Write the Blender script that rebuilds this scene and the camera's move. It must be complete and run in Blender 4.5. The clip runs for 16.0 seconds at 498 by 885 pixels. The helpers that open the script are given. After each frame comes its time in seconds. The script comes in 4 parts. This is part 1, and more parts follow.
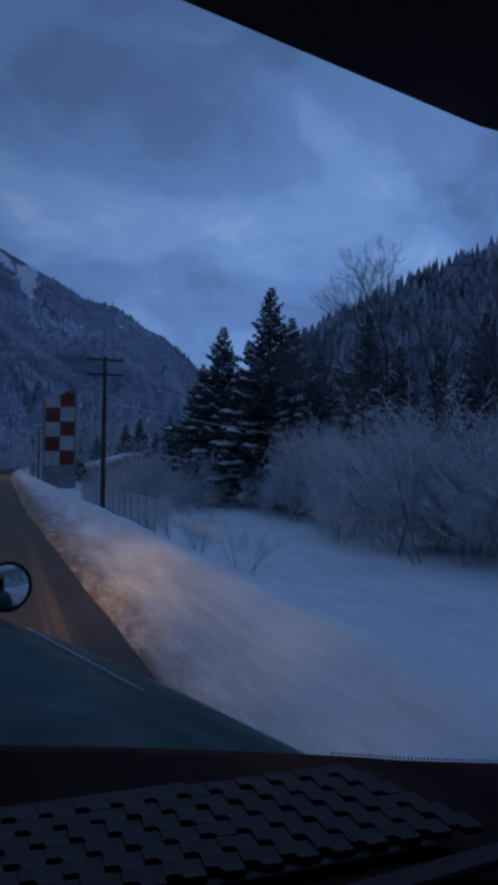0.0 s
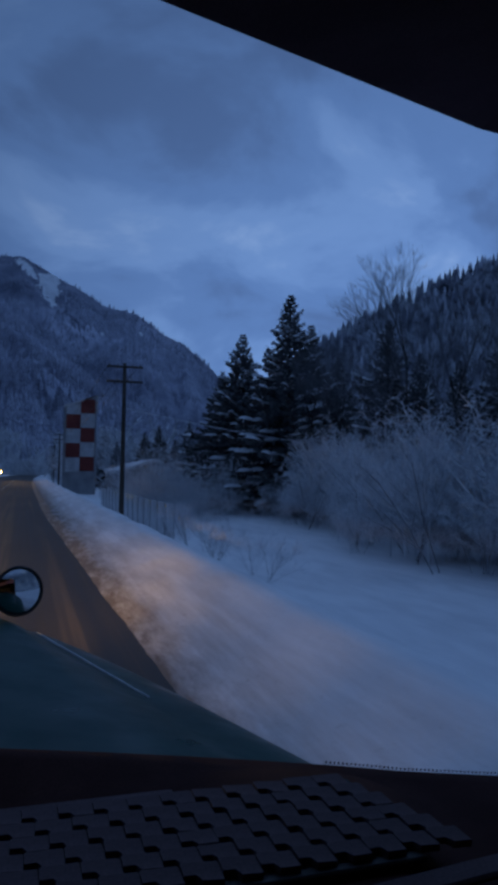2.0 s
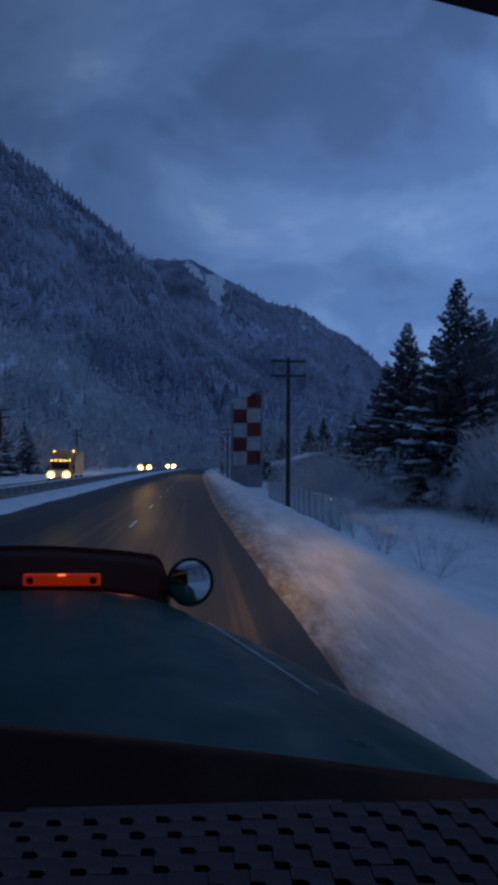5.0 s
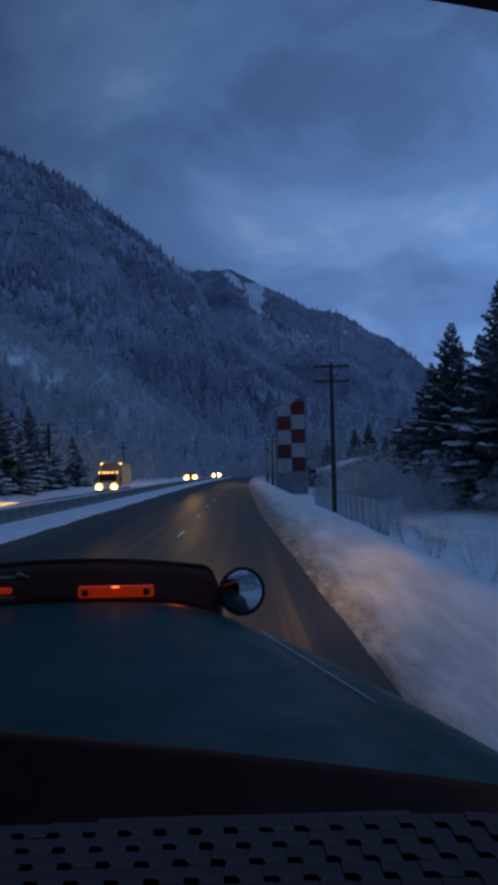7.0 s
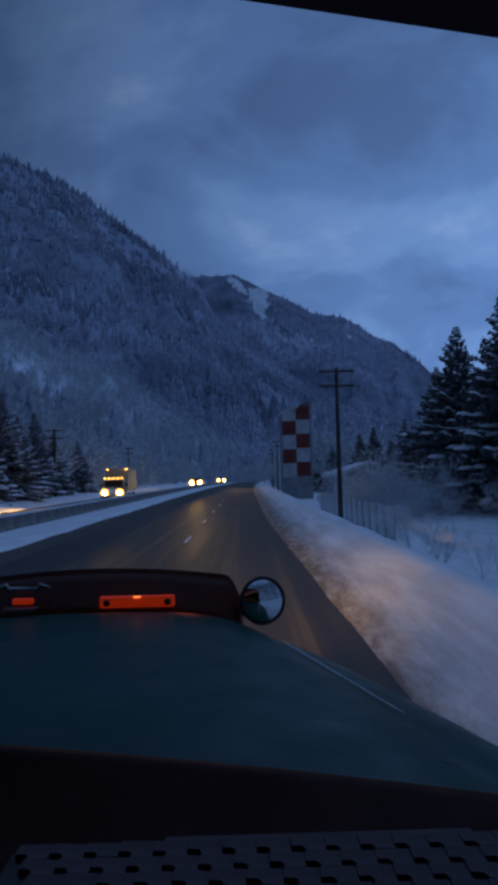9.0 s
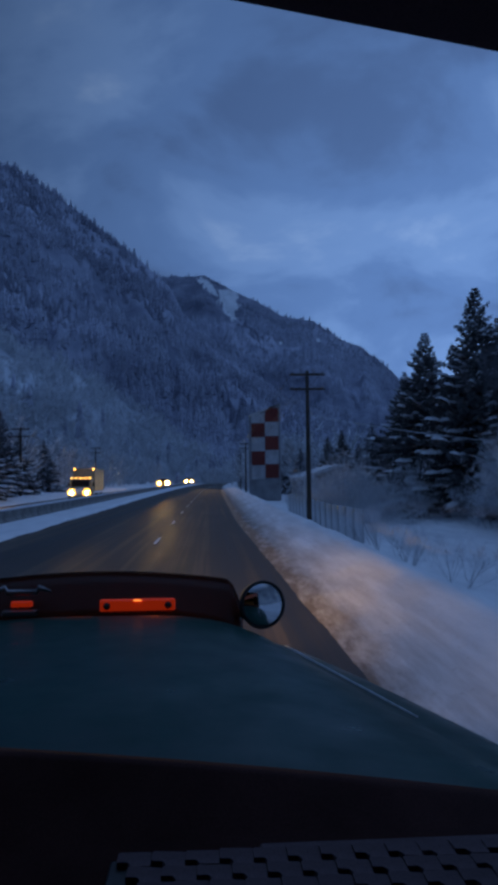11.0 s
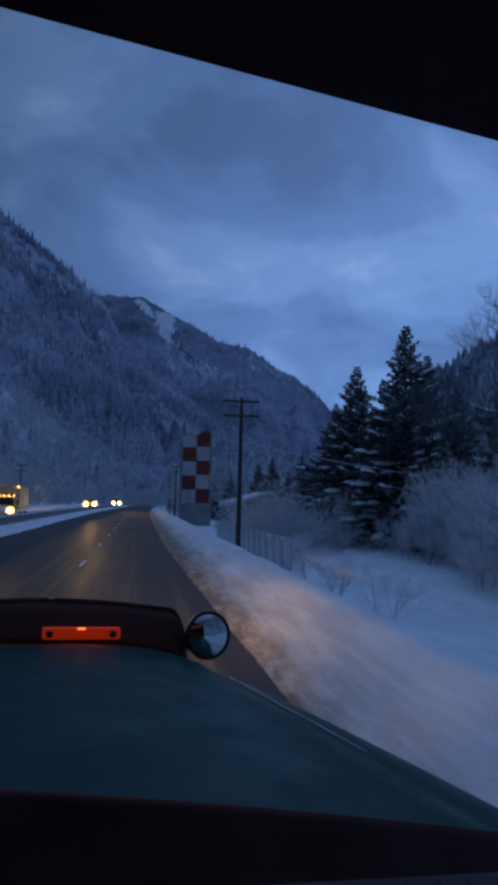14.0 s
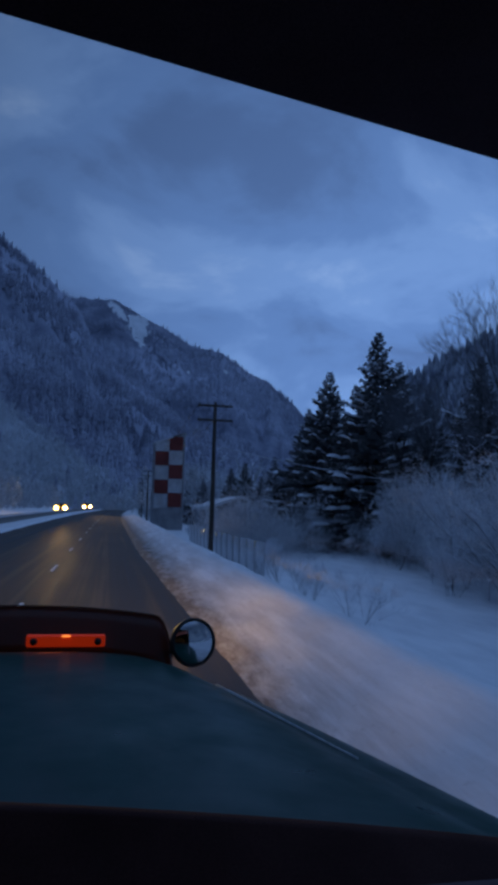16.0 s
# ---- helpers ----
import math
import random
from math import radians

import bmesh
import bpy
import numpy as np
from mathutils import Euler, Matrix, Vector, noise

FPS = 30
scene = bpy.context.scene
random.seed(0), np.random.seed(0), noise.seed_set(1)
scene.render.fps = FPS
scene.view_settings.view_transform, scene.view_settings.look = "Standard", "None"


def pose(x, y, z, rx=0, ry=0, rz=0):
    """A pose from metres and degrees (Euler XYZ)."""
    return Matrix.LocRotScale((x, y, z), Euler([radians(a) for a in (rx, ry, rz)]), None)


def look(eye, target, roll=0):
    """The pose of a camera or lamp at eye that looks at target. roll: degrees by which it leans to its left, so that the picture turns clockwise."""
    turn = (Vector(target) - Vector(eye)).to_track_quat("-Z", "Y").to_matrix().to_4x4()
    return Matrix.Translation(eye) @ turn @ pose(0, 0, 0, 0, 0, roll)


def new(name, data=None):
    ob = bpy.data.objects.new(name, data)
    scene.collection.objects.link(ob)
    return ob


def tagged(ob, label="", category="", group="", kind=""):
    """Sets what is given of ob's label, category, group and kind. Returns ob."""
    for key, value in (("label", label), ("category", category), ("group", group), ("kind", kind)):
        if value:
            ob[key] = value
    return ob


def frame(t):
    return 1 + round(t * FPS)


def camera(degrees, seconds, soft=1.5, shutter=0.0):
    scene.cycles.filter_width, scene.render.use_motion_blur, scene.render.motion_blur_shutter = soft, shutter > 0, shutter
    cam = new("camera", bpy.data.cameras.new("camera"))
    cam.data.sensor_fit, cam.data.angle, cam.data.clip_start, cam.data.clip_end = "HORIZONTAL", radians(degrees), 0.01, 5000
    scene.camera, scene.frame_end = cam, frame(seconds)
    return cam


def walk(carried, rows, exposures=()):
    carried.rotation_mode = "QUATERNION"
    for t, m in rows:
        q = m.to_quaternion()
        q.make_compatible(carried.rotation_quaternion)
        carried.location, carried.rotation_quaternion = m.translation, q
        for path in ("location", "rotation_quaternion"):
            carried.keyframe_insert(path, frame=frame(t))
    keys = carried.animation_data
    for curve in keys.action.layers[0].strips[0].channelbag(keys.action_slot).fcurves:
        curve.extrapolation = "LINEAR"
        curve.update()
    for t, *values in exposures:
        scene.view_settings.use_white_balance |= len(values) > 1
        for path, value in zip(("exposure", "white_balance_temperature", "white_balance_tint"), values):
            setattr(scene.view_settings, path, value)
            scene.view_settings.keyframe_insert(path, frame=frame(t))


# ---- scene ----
cam = camera(38.5, 16.0, soft=4.6)
# seconds, x, y, z, tilt, lean, turn: carried in the passenger's side of the cab
PATH = [
    (0.0, 0.082, 0.004, 2.570, 1.89, -0.70, -19.01),
    (0.5, 0.094, -0.005, 2.571, 2.15, -0.97, -19.25),
    (1.0, 0.108, 0.001, 2.569, 2.66, -1.52, -19.47),
    (1.5, 0.117, 0.006, 2.561, 2.70, -1.83, -18.25),
    (2.0, 0.117, -0.001, 2.567, 2.45, -1.03, -17.48),
    (2.5, 0.108, 0.000, 2.567, 2.52, -2.38, -16.35),
    (3.0, 0.070, -0.002, 2.579, 2.07, -0.90, -12.52),
    (3.5, 0.077, 0.005, 2.580, 1.99, -0.32, -9.96),
    (4.0, 0.086, 0.016, 2.574, 2.14, -0.65, -8.06),
    (4.5, 0.119, 0.026, 2.563, 1.96, -0.26, -5.74),
    (5.0, 0.125, 0.036, 2.571, 1.68, -0.47, -4.28),
    (7.5, 0.103, 0.019, 2.581, 2.41, 1.28, -0.28),
    (8.0, 0.053, 0.009, 2.602, 2.49, 0.95, 0.04),
    (8.5, 0.016, 0.003, 2.607, 2.71, -0.28, -0.47),
    (9.0, 0.050, 0.009, 2.600, 2.70, 1.50, -0.27),
    (9.5, -0.020, -0.002, 2.601, 2.91, 0.60, -2.21),
    (12.0, -0.112, -0.002, 2.622, 2.71, 0.49, -3.21),
    (12.5, -0.133, -0.008, 2.623, 3.64, -0.21, -3.87),
    (13.0, -0.166, -0.011, 2.639, 3.65, 0.88, -5.07),
    (13.5, -0.114, 0.003, 2.621, 3.76, 3.41, -8.01),
    (14.0, -0.197, -0.023, 2.639, 4.82, -1.40, -8.58),
    (14.5, -0.196, -0.014, 2.636, 5.23, -0.47, -8.79),
    (15.0, -0.238, -0.022, 2.652, 4.87, -0.75, -10.25),
    (15.5, -0.228, -0.018, 2.645, 5.18, 1.15, -10.86),
    (16.0, -0.259, -0.024, 2.648, 5.23, -1.59, -10.82),
]
walk(cam, [(t, pose(x, y, z, 90 + tilt, lean, turn)) for t, x, y, z, tilt, lean, turn in PATH],
     [(0.0, 0.26), (2.5, 0.26), (4.0, 0.22), (5.0, 0.19), (7.5, 0.29), (9.5, 0.32), (12.5, 0.45), (16.0, 0.45)])
SKY = 1.0
HEAD = 7000.0

# ---- world: blue hour under cloud ----
world = bpy.data.worlds.new("dusk_sky")
scene.world = world
world.use_nodes = True
wn, wl = world.node_tree.nodes, world.node_tree.links
wn.clear()


def wnode(kind, **values):
    n = wn.new(kind)
    for k, val in values.items():
        n.inputs[k].default_value = val
    return n


w_out = wn.new("ShaderNodeOutputWorld")
w_bg = wn.new("ShaderNodeBackground")
w_co = wn.new("ShaderNodeTexCoord")
w_sep = wn.new("ShaderNodeSeparateXYZ")
wl.new(w_co.outputs["Generated"], w_sep.inputs[0])
w_up = wn.new("ShaderNodeMath")
w_up.operation = "ADD"
w_up.inputs[1].default_value = 0.55
wl.new(w_sep.outputs["Z"], w_up.inputs[0])
w_max = wn.new("ShaderNodeMath")
w_max.operation = "MAXIMUM"
w_max.inputs[1].default_value = 0.12
wl.new(w_up.outputs[0], w_max.inputs[0])
w_div = wn.new("ShaderNodeVectorMath")
w_div.operation = "DIVIDE"
w_comb = wn.new("ShaderNodeCombineXYZ")
for k in "XYZ":
    wl.new(w_max.outputs[0], w_comb.inputs[k])
wl.new(w_co.outputs["Generated"], w_div.inputs[0])
wl.new(w_comb.outputs[0], w_div.inputs[1])
w_noise = wnode("ShaderNodeTexNoise", Scale=3.1, Detail=9.0, Roughness=0.52, Distortion=0.35)
w_map = wn.new("ShaderNodeMapping")
w_map.inputs["Location"].default_value = (7.6, 1.3, 0.0)
w_map.inputs["Scale"].default_value = (1.0, 1.15, 1.0)
wl.new(w_div.outputs[0], w_map.inputs[0])
wl.new(w_map.outputs[0], w_noise.inputs["Vector"])
w_ramp = wn.new("ShaderNodeValToRGB")
w_ramp.color_ramp.interpolation = "EASE"
stops = [(0.34, (0.051, 0.100, 0.233)), (0.47, (0.068, 0.137, 0.315)), (0.58, (0.094, 0.178, 0.380)), (0.70, (0.160, 0.255, 0.460))]
for i, (p, c) in enumerate(stops):
    e = w_ramp.color_ramp.elements[i] if i < 2 else w_ramp.color_ramp.elements.new(p)
    e.position, e.color = p, (*c, 1)
wl.new(w_noise.outputs["Fac"], w_ramp.inputs[0])
# the clear gap beyond the hill and the dimming with height: a slow change with direction
w_dot = wn.new("ShaderNodeVectorMath")
w_dot.operation = "DOT_PRODUCT"
w_dot.inputs[1].default_value = Vector((0.515, 0.79, 0.37)).normalized()
wl.new(w_co.outputs["Generated"], w_dot.inputs[0])
w_gap = wn.new("ShaderNodeMapRange")
for k, val in (("From Min", 0.60), ("From Max", 1.0), ("To Min", 0.36), ("To Max", 1.45)):
    w_gap.inputs[k].default_value = val
wl.new(w_dot.outputs["Value"], w_gap.inputs["Value"])
w_el = wn.new("ShaderNodeMapRange")
for k, val in (("From Min", 0.12), ("From Max", 0.62), ("To Min", 1.04), ("To Max", 0.66)):
    w_el.inputs[k].default_value = val
wl.new(w_sep.outputs["Z"], w_el.inputs["Value"])
# unseen sky overhead brightened to throw more light on the ground
w_zen = wn.new("ShaderNodeMapRange")
for k, val in (("From Min", 0.60), ("From Max", 1.0), ("To Min", 1.0), ("To Max", 5.3)):
    w_zen.inputs[k].default_value = val
wl.new(w_sep.outputs["Z"], w_zen.inputs["Value"])
w_both = wn.new("ShaderNodeMath")
w_both.operation = "MULTIPLY"
wl.new(w_gap.outputs[0], w_both.inputs[0])
wl.new(w_el.outputs[0], w_both.inputs[1])
w_mul = wn.new("ShaderNodeVectorMath")
w_mul.operation = "SCALE"
wl.new(w_ramp.outputs[0], w_mul.inputs[0])
w_all = wn.new("ShaderNodeMath")
w_all.operation = "MULTIPLY"
wl.new(w_both.outputs[0], w_all.inputs[0])
wl.new(w_zen.outputs[0], w_all.inputs[1])
wl.new(w_all.outputs[0], w_mul.inputs["Scale"])
wl.new(w_mul.outputs[0], w_bg.inputs["Color"])
w_bg.inputs["Strength"].default_value = SKY
wl.new(w_bg.outputs[0], w_out.inputs[0])


# ---- large lights: headlamps of the three vehicles ----
def spot(name, eye, target, watts, colour, degrees_wide, blend=0.6, size=0.08):
    d = bpy.data.lights.new(name, "SPOT")
    d.energy, d.color, d.spot_size, d.spot_blend, d.shadow_soft_size = watts, colour, radians(degrees_wide), blend, size
    ob = new(name, d)
    ob.matrix_world = look(eye, target)
    return ob


WARM = (1.0, 0.57, 0.16)
def aimed(name, x, az, up, watts, degrees_wide):
    """One filament of a headlamp, thrown az degrees to the side and up degrees above level."""
    a, b = radians(az), radians(up)
    spot(name, (x, 3.50, 0.975), (x + math.sin(a) * math.cos(b), 3.50 + math.cos(a) * math.cos(b), 0.975 + math.sin(b)), watts, WARM, degrees_wide, 1.0, 0.006)


aimed("own_main_beam", -1.52, 14, 1.0, HEAD * 1.0, 26)
aimed("own_main_beam", -1.52, 6, 0.5, HEAD * 1.5, 16)
aimed("own_main_beam", 0.30, 11, 1.0, HEAD * 0.35, 22)
aimed("own_headlamp", -1.52, 8, 12, HEAD * 0.75, 46)
aimed("own_headlamp", -1.52, -6, 12, HEAD * 0.75, 40)
aimed("own_side_beam", -1.52, 14, 18, HEAD * 0.30, 70)
aimed("own_headlamp", 0.30, 24, 14, HEAD * 0.06, 60)
aimed("own_side_beam", 0.30, 34, 16, HEAD * 0.007, 100)
spot("oncoming_truck_headlamp", (-15.2, 81.0, 1.3), (-17.6, 62.0, -0.3), 110000, (1.0, 0.58, 0.16), 40, 1.0)
spot("oncoming_van_headlamp", (-13.7, 196.0, 1.25), (-11.4, 140.0, 0.0), 100000, (1.0, 0.62, 0.20), 40, 1.0)


# ---- materials ----
def material(name, rough=0.8, metal=0.0):
    m = bpy.data.materials.new(name)
    m.use_nodes = True
    b = m.node_tree.nodes["Principled BSDF"]
    b.inputs["Roughness"].default_value, b.inputs["Metallic"].default_value = rough, metal
    return m, m.node_tree.nodes, m.node_tree.links, b


def ramp(nodes, stops):
    r = nodes.new("ShaderNodeValToRGB")
    for i, (p, c) in enumerate(stops):
        e = r.color_ramp.elements[i] if i < 2 else r.color_ramp.elements.new(p)
        e.position, e.color = p, (*c, 1)
    return r


def noise_tex(nodes, links, scale, detail=5.0, coord="Object", stretch=(1, 1, 1), rough=0.55):
    co, mp, n = nodes.new("ShaderNodeTexCoord"), nodes.new("ShaderNodeMapping"), nodes.new("ShaderNodeTexNoise")
    mp.inputs["Scale"].default_value = stretch
    n.inputs["Scale"].default_value, n.inputs["Detail"].default_value, n.inputs["Roughness"].default_value = scale, detail, rough
    links.new(co.outputs[coord], mp.inputs[0])
    links.new(mp.outputs[0], n.inputs["Vector"])
    return n


def bump(nodes, links, b, height, strength, distance):
    k = nodes.new("ShaderNodeBump")
    k.inputs["Strength"].default_value, k.inputs["Distance"].default_value = strength, distance
    links.new(height, k.inputs["Height"])
    links.new(k.outputs[0], b.inputs["Normal"])


def mix_rgb(nodes, links, fac, a, c, mode="MIX"):
    m = nodes.new("ShaderNodeMix")
    m.data_type, m.blend_type = "RGBA", mode
    for val, sock in ((fac, 0), (a, 6), (c, 7)):
        if isinstance(val, (int, float)):
            m.inputs[sock].default_value = val
        elif isinstance(val, tuple):
            m.inputs[sock].default_value = (*val, 1)
        else:
            links.new(val, m.inputs[sock])
    return m.outputs[2]


def plain(name, lo, hi, rough=0.7, metal=0.0, scale=6.0, fine=60.0, relief=0.15, depth=0.004, stretch=(1, 1, 1)):
    """Two scales of variation between two colours, with fine relief."""
    m, n, l, b = material(name, rough, metal)
    big, small = noise_tex(n, l, scale, stretch=stretch), noise_tex(n, l, fine, 3.0, stretch=stretch)
    r = ramp(n, [(0.35, lo), (0.65, hi)])
    l.new(big.outputs["Fac"], r.inputs[0])
    s = ramp(n, [(0.3, (0.72, 0.72, 0.72)), (0.7, (1.15, 1.15, 1.15))])
    l.new(small.outputs["Fac"], s.inputs[0])
    l.new(mix_rgb(n, l, 1.0, r.outputs[0], s.outputs[0], "MULTIPLY"), b.inputs["Base Color"])
    if relief:
        bump(n, l, b, small.outputs["Fac"], relief, depth)
    return m


def glow(name, colour, strength):
    m, n, l, b = material(name, 0.4)
    b.inputs["Base Color"].default_value = (*colour, 1)
    b.inputs["Emission Color"].default_value = (*colour, 1)
    b.inputs["Emission Strength"].default_value = strength
    return m


def island_mat(name, stops, snow=0.0, snow_colour=(0.72, 0.74, 0.78), rough=0.9, up=(0.15, 0.6), scale=0.5, patch=0.0):
    """Foliage: colour changes from piece to piece; snow lies where the surface faces up."""
    m, n, l, b = material(name, rough)
    geo = n.new("ShaderNodeNewGeometry")
    r = ramp(n, stops)
    l.new(geo.outputs["Random Per Island"], r.inputs[0])
    colour = r.outputs[0]
    if snow:
        sep, rng_, no = n.new("ShaderNodeSeparateXYZ"), n.new("ShaderNodeMapRange"), noise_tex(n, l, scale, 4.0)
        l.new(geo.outputs["Normal"], sep.inputs[0])
        rng_.inputs["From Min"].default_value, rng_.inputs["From Max"].default_value = up
        rng_.inputs["To Max"].default_value = snow
        l.new(sep.outputs["Z"], rng_.inputs["Value"])
        k = n.new("ShaderNodeMath")
        k.operation = "MULTIPLY"
        r2 = ramp(n, [(0.38, (0, 0, 0)), (0.6, (1, 1, 1))])
        l.new(no.outputs["Fac"], r2.inputs[0])
        l.new(rng_.outputs[0], k.inputs[0])
        l.new(r2.outputs[0], k.inputs[1])
        colour = mix_rgb(n, l, k.outputs[0], colour, snow_colour)
    if patch:
        big, pr = noise_tex(n, l, patch, 5.0, rough=0.6), ramp(n, [(0.36, (0.55, 0.56, 0.60)), (0.64, (1.3, 1.3, 1.28))])
        l.new(big.outputs["Fac"], pr.inputs[0])
        colour = mix_rgb(n, l, 1.0, colour, pr.outputs[0], "MULTIPLY")
    l.new(colour, b.inputs["Base Color"])
    return m


def snow_material():
    m, n, l, b = material("snow", 0.65)
    big, mid, small = noise_tex(n, l, 0.12, 4.0), noise_tex(n, l, 1.4, 6.0, stretch=(1, 0.3, 1)), noise_tex(n, l, 9.0, 6.0)
    r = ramp(n, [(0.3, (0.77, 0.775, 0.785)), (0.62, (0.91, 0.91, 0.91))])
    l.new(mid.outputs["Fac"], r.inputs[0])
    r2 = ramp(n, [(0.3, (0.92, 0.92, 0.93)), (0.7, (1.0, 1.0, 1.0))])
    l.new(big.outputs["Fac"], r2.inputs[0])
    l.new(mix_rgb(n, l, 1.0, r.outputs[0], r2.outputs[0], "MULTIPLY"), b.inputs["Base Color"])
    co, sp = n.new("ShaderNodeTexCoord"), n.new("ShaderNodeSeparateXYZ")
    l.new(co.outputs["Object"], sp.inputs[0])
    near = ramp(n, [(0.0, (0, 0, 0)), (0.25, (1, 1, 1)), (0.5, (0.75, 0.75, 0.75)), (1.0, (0, 0, 0))])
    span = n.new("ShaderNodeMapRange")
    span.inputs["From Min"].default_value, span.inputs["From Max"].default_value = 1.0, 4.6
    l.new(sp.outputs["X"], span.inputs["Value"])
    l.new(span.outputs[0], near.inputs[0])
    streak, clod = noise_tex(n, l, 2.2, 6.0, stretch=(1, 0.10, 1), rough=0.65), noise_tex(n, l, 7.0, 4.0, stretch=(1, 0.6, 1))
    sr, cr = ramp(n, [(0.36, (0, 0, 0)), (0.66, (1, 1, 1))]), ramp(n, [(0.62, (0, 0, 0)), (0.70, (1, 1, 1))])
    l.new(streak.outputs["Fac"], sr.inputs[0])
    l.new(clod.outputs["Fac"], cr.inputs[0])
    dirt = mix_rgb(n, l, 1.0, mix_rgb(n, l, 0.35, sr.outputs[0], cr.outputs[0], "ADD"), near.outputs[0], "MULTIPLY")
    k = n.new("ShaderNodeMath")
    k.operation = "MULTIPLY"
    k.inputs[1].default_value = 0.58
    l.new(dirt, k.inputs[0])
    clean = b.inputs["Base Color"].links[0].from_socket
    l.new(mix_rgb(n, l, k.outputs[0], clean, (0.23, 0.185, 0.150)), b.inputs["Base Color"])
    # sand and slush thrown up along the edge of the asphalt
    rim, rough_edge = n.new("ShaderNodeMapRange"), noise_tex(n, l, 3.0, 6.0, stretch=(1, 0.25, 1), rough=0.7)
    for key, val in (("From Min", 1.6), ("From Max", 3.1), ("To Min", 1.5), ("To Max", -0.30)):
        rim.inputs[key].default_value = val
    l.new(sp.outputs["X"], rim.inputs["Value"])
    off = n.new("ShaderNodeMath")
    off.operation = "MULTIPLY"
    off.use_clamp = True
    twice = ramp(n, [(0.25, (0.2, 0.2, 0.2)), (0.65, (1.0, 1.0, 1.0))])
    l.new(rough_edge.outputs["Fac"], twice.inputs[0])
    l.new(rim.outputs[0], off.inputs[0])
    l.new(twice.outputs[0], off.inputs[1])
    verge = n.new("ShaderNodeMath")
    verge.operation = "GREATER_THAN"
    verge.inputs[1].default_value = 0.5
    l.new(sp.outputs["X"], verge.inputs[0])
    slush = n.new("ShaderNodeMath")
    slush.operation = "MULTIPLY"
    l.new(off.outputs[0], slush.inputs[0])
    l.new(verge.outputs[0], slush.inputs[1])
    clean = b.inputs["Base Color"].links[0].from_socket
    l.new(mix_rgb(n, l, slush.outputs[0], clean, (0.15, 0.118, 0.095)), b.inputs["Base Color"])
    add = n.new("ShaderNodeMath")
    add.operation = "ADD"
    l.new(mid.outputs["Fac"], add.inputs[0])
    l.new(small.outputs["Fac"], add.inputs[1])
    bump(n, l, b, add.outputs[0], 0.28, 0.06)
    return m


def road_material(name, dusty, wet=(0.42, 0.68)):
    """Wet, salted asphalt: long wheel tracks, dried salt between them."""
    m, n, l, b = material(name, 0.5)
    track, grain, patch = noise_tex(n, l, 1.7, 6.0, stretch=(1, 0.008, 1), rough=0.68), noise_tex(n, l, 45.0, 3.0), noise_tex(n, l, 0.35, 5.0, stretch=(1, 0.25, 1))
    r = ramp(n, [(0.40, (0.024, 0.020, 0.018)), (0.50, (0.050, 0.040, 0.033)), (0.62, dusty)])
    l.new(track.outputs["Fac"], r.inputs[0])
    p = ramp(n, [(0.3, (0.75, 0.75, 0.75)), (0.7, (1.2, 1.2, 1.2))])
    l.new(patch.outputs["Fac"], p.inputs[0])
    l.new(mix_rgb(n, l, 1.0, r.outputs[0], p.outputs[0], "MULTIPLY"), b.inputs["Base Color"])
    rr = n.new("ShaderNodeMapRange")
    for k, val in (("From Min", 0.35), ("From Max", 0.65), ("To Min", wet[0]), ("To Max", wet[1])):
        rr.inputs[k].default_value = val
    l.new(track.outputs["Fac"], rr.inputs["Value"])
    l.new(rr.outputs[0], b.inputs["Roughness"])
    b.inputs["Specular IOR Level"].default_value = 0.3
    bump(n, l, b, grain.outputs["Fac"], 0.4, 0.004)
    return m


def slope_material(name, dark, pale, scale, lo=0.42, hi=0.62):
    """Forest floor on a far slope: snow between dark scrub and rock."""
    m, n, l, b = material(name, 0.9)
    a, c = noise_tex(n, l, scale, 8.0, rough=0.7), noise_tex(n, l, scale * 0.12, 5.0)
    r = ramp(n, [(lo, dark), (hi, pale)])
    l.new(a.outputs["Fac"], r.inputs[0])
    r2 = ramp(n, [(0.36, (0.46, 0.48, 0.53)), (0.64, (1.25, 1.25, 1.25))])
    l.new(c.outputs["Fac"], r2.inputs[0])
    l.new(mix_rgb(n, l, 1.0, r.outputs[0], r2.outputs[0], "MULTIPLY"), b.inputs["Base Color"])
    bump(n, l, b, a.outputs["Fac"], 0.35, 6.0 * 0.05 / scale)
    return m


SNOW = snow_material()
# salt film tinted brown, so it also carries warm lamplight on the road
ASPHALT = road_material("wet_salted_asphalt", (0.135, 0.098, 0.070), (0.55, 0.78))
SLUSH = road_material("slushy_wet_asphalt", (0.36, 0.33, 0.30), (0.16, 0.38))
MARKING = plain("worn_road_paint", (0.60, 0.60, 0.58), (0.85, 0.85, 0.83), 0.7, scale=3.0)
CONCRETE = plain("stained_concrete", (0.16, 0.15, 0.14), (0.30, 0.28, 0.26), 0.85, scale=1.2, fine=25.0)
# needle tones raised a little for the veil of air before the spruces
NEEDLES = island_mat("spruce_needles", [(0.0, (0.053, 0.060, 0.061)), (0.5, (0.097, 0.103, 0.108)), (1.0, (0.192, 0.192, 0.204))], 0.7, up=(0.45, 0.90), scale=1.3)
# far forest: haze put into the colour, paler and bluer than needles and snow
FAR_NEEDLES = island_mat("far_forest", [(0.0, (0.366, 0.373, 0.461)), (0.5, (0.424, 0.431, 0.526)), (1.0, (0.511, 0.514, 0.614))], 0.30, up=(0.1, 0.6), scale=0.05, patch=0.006)
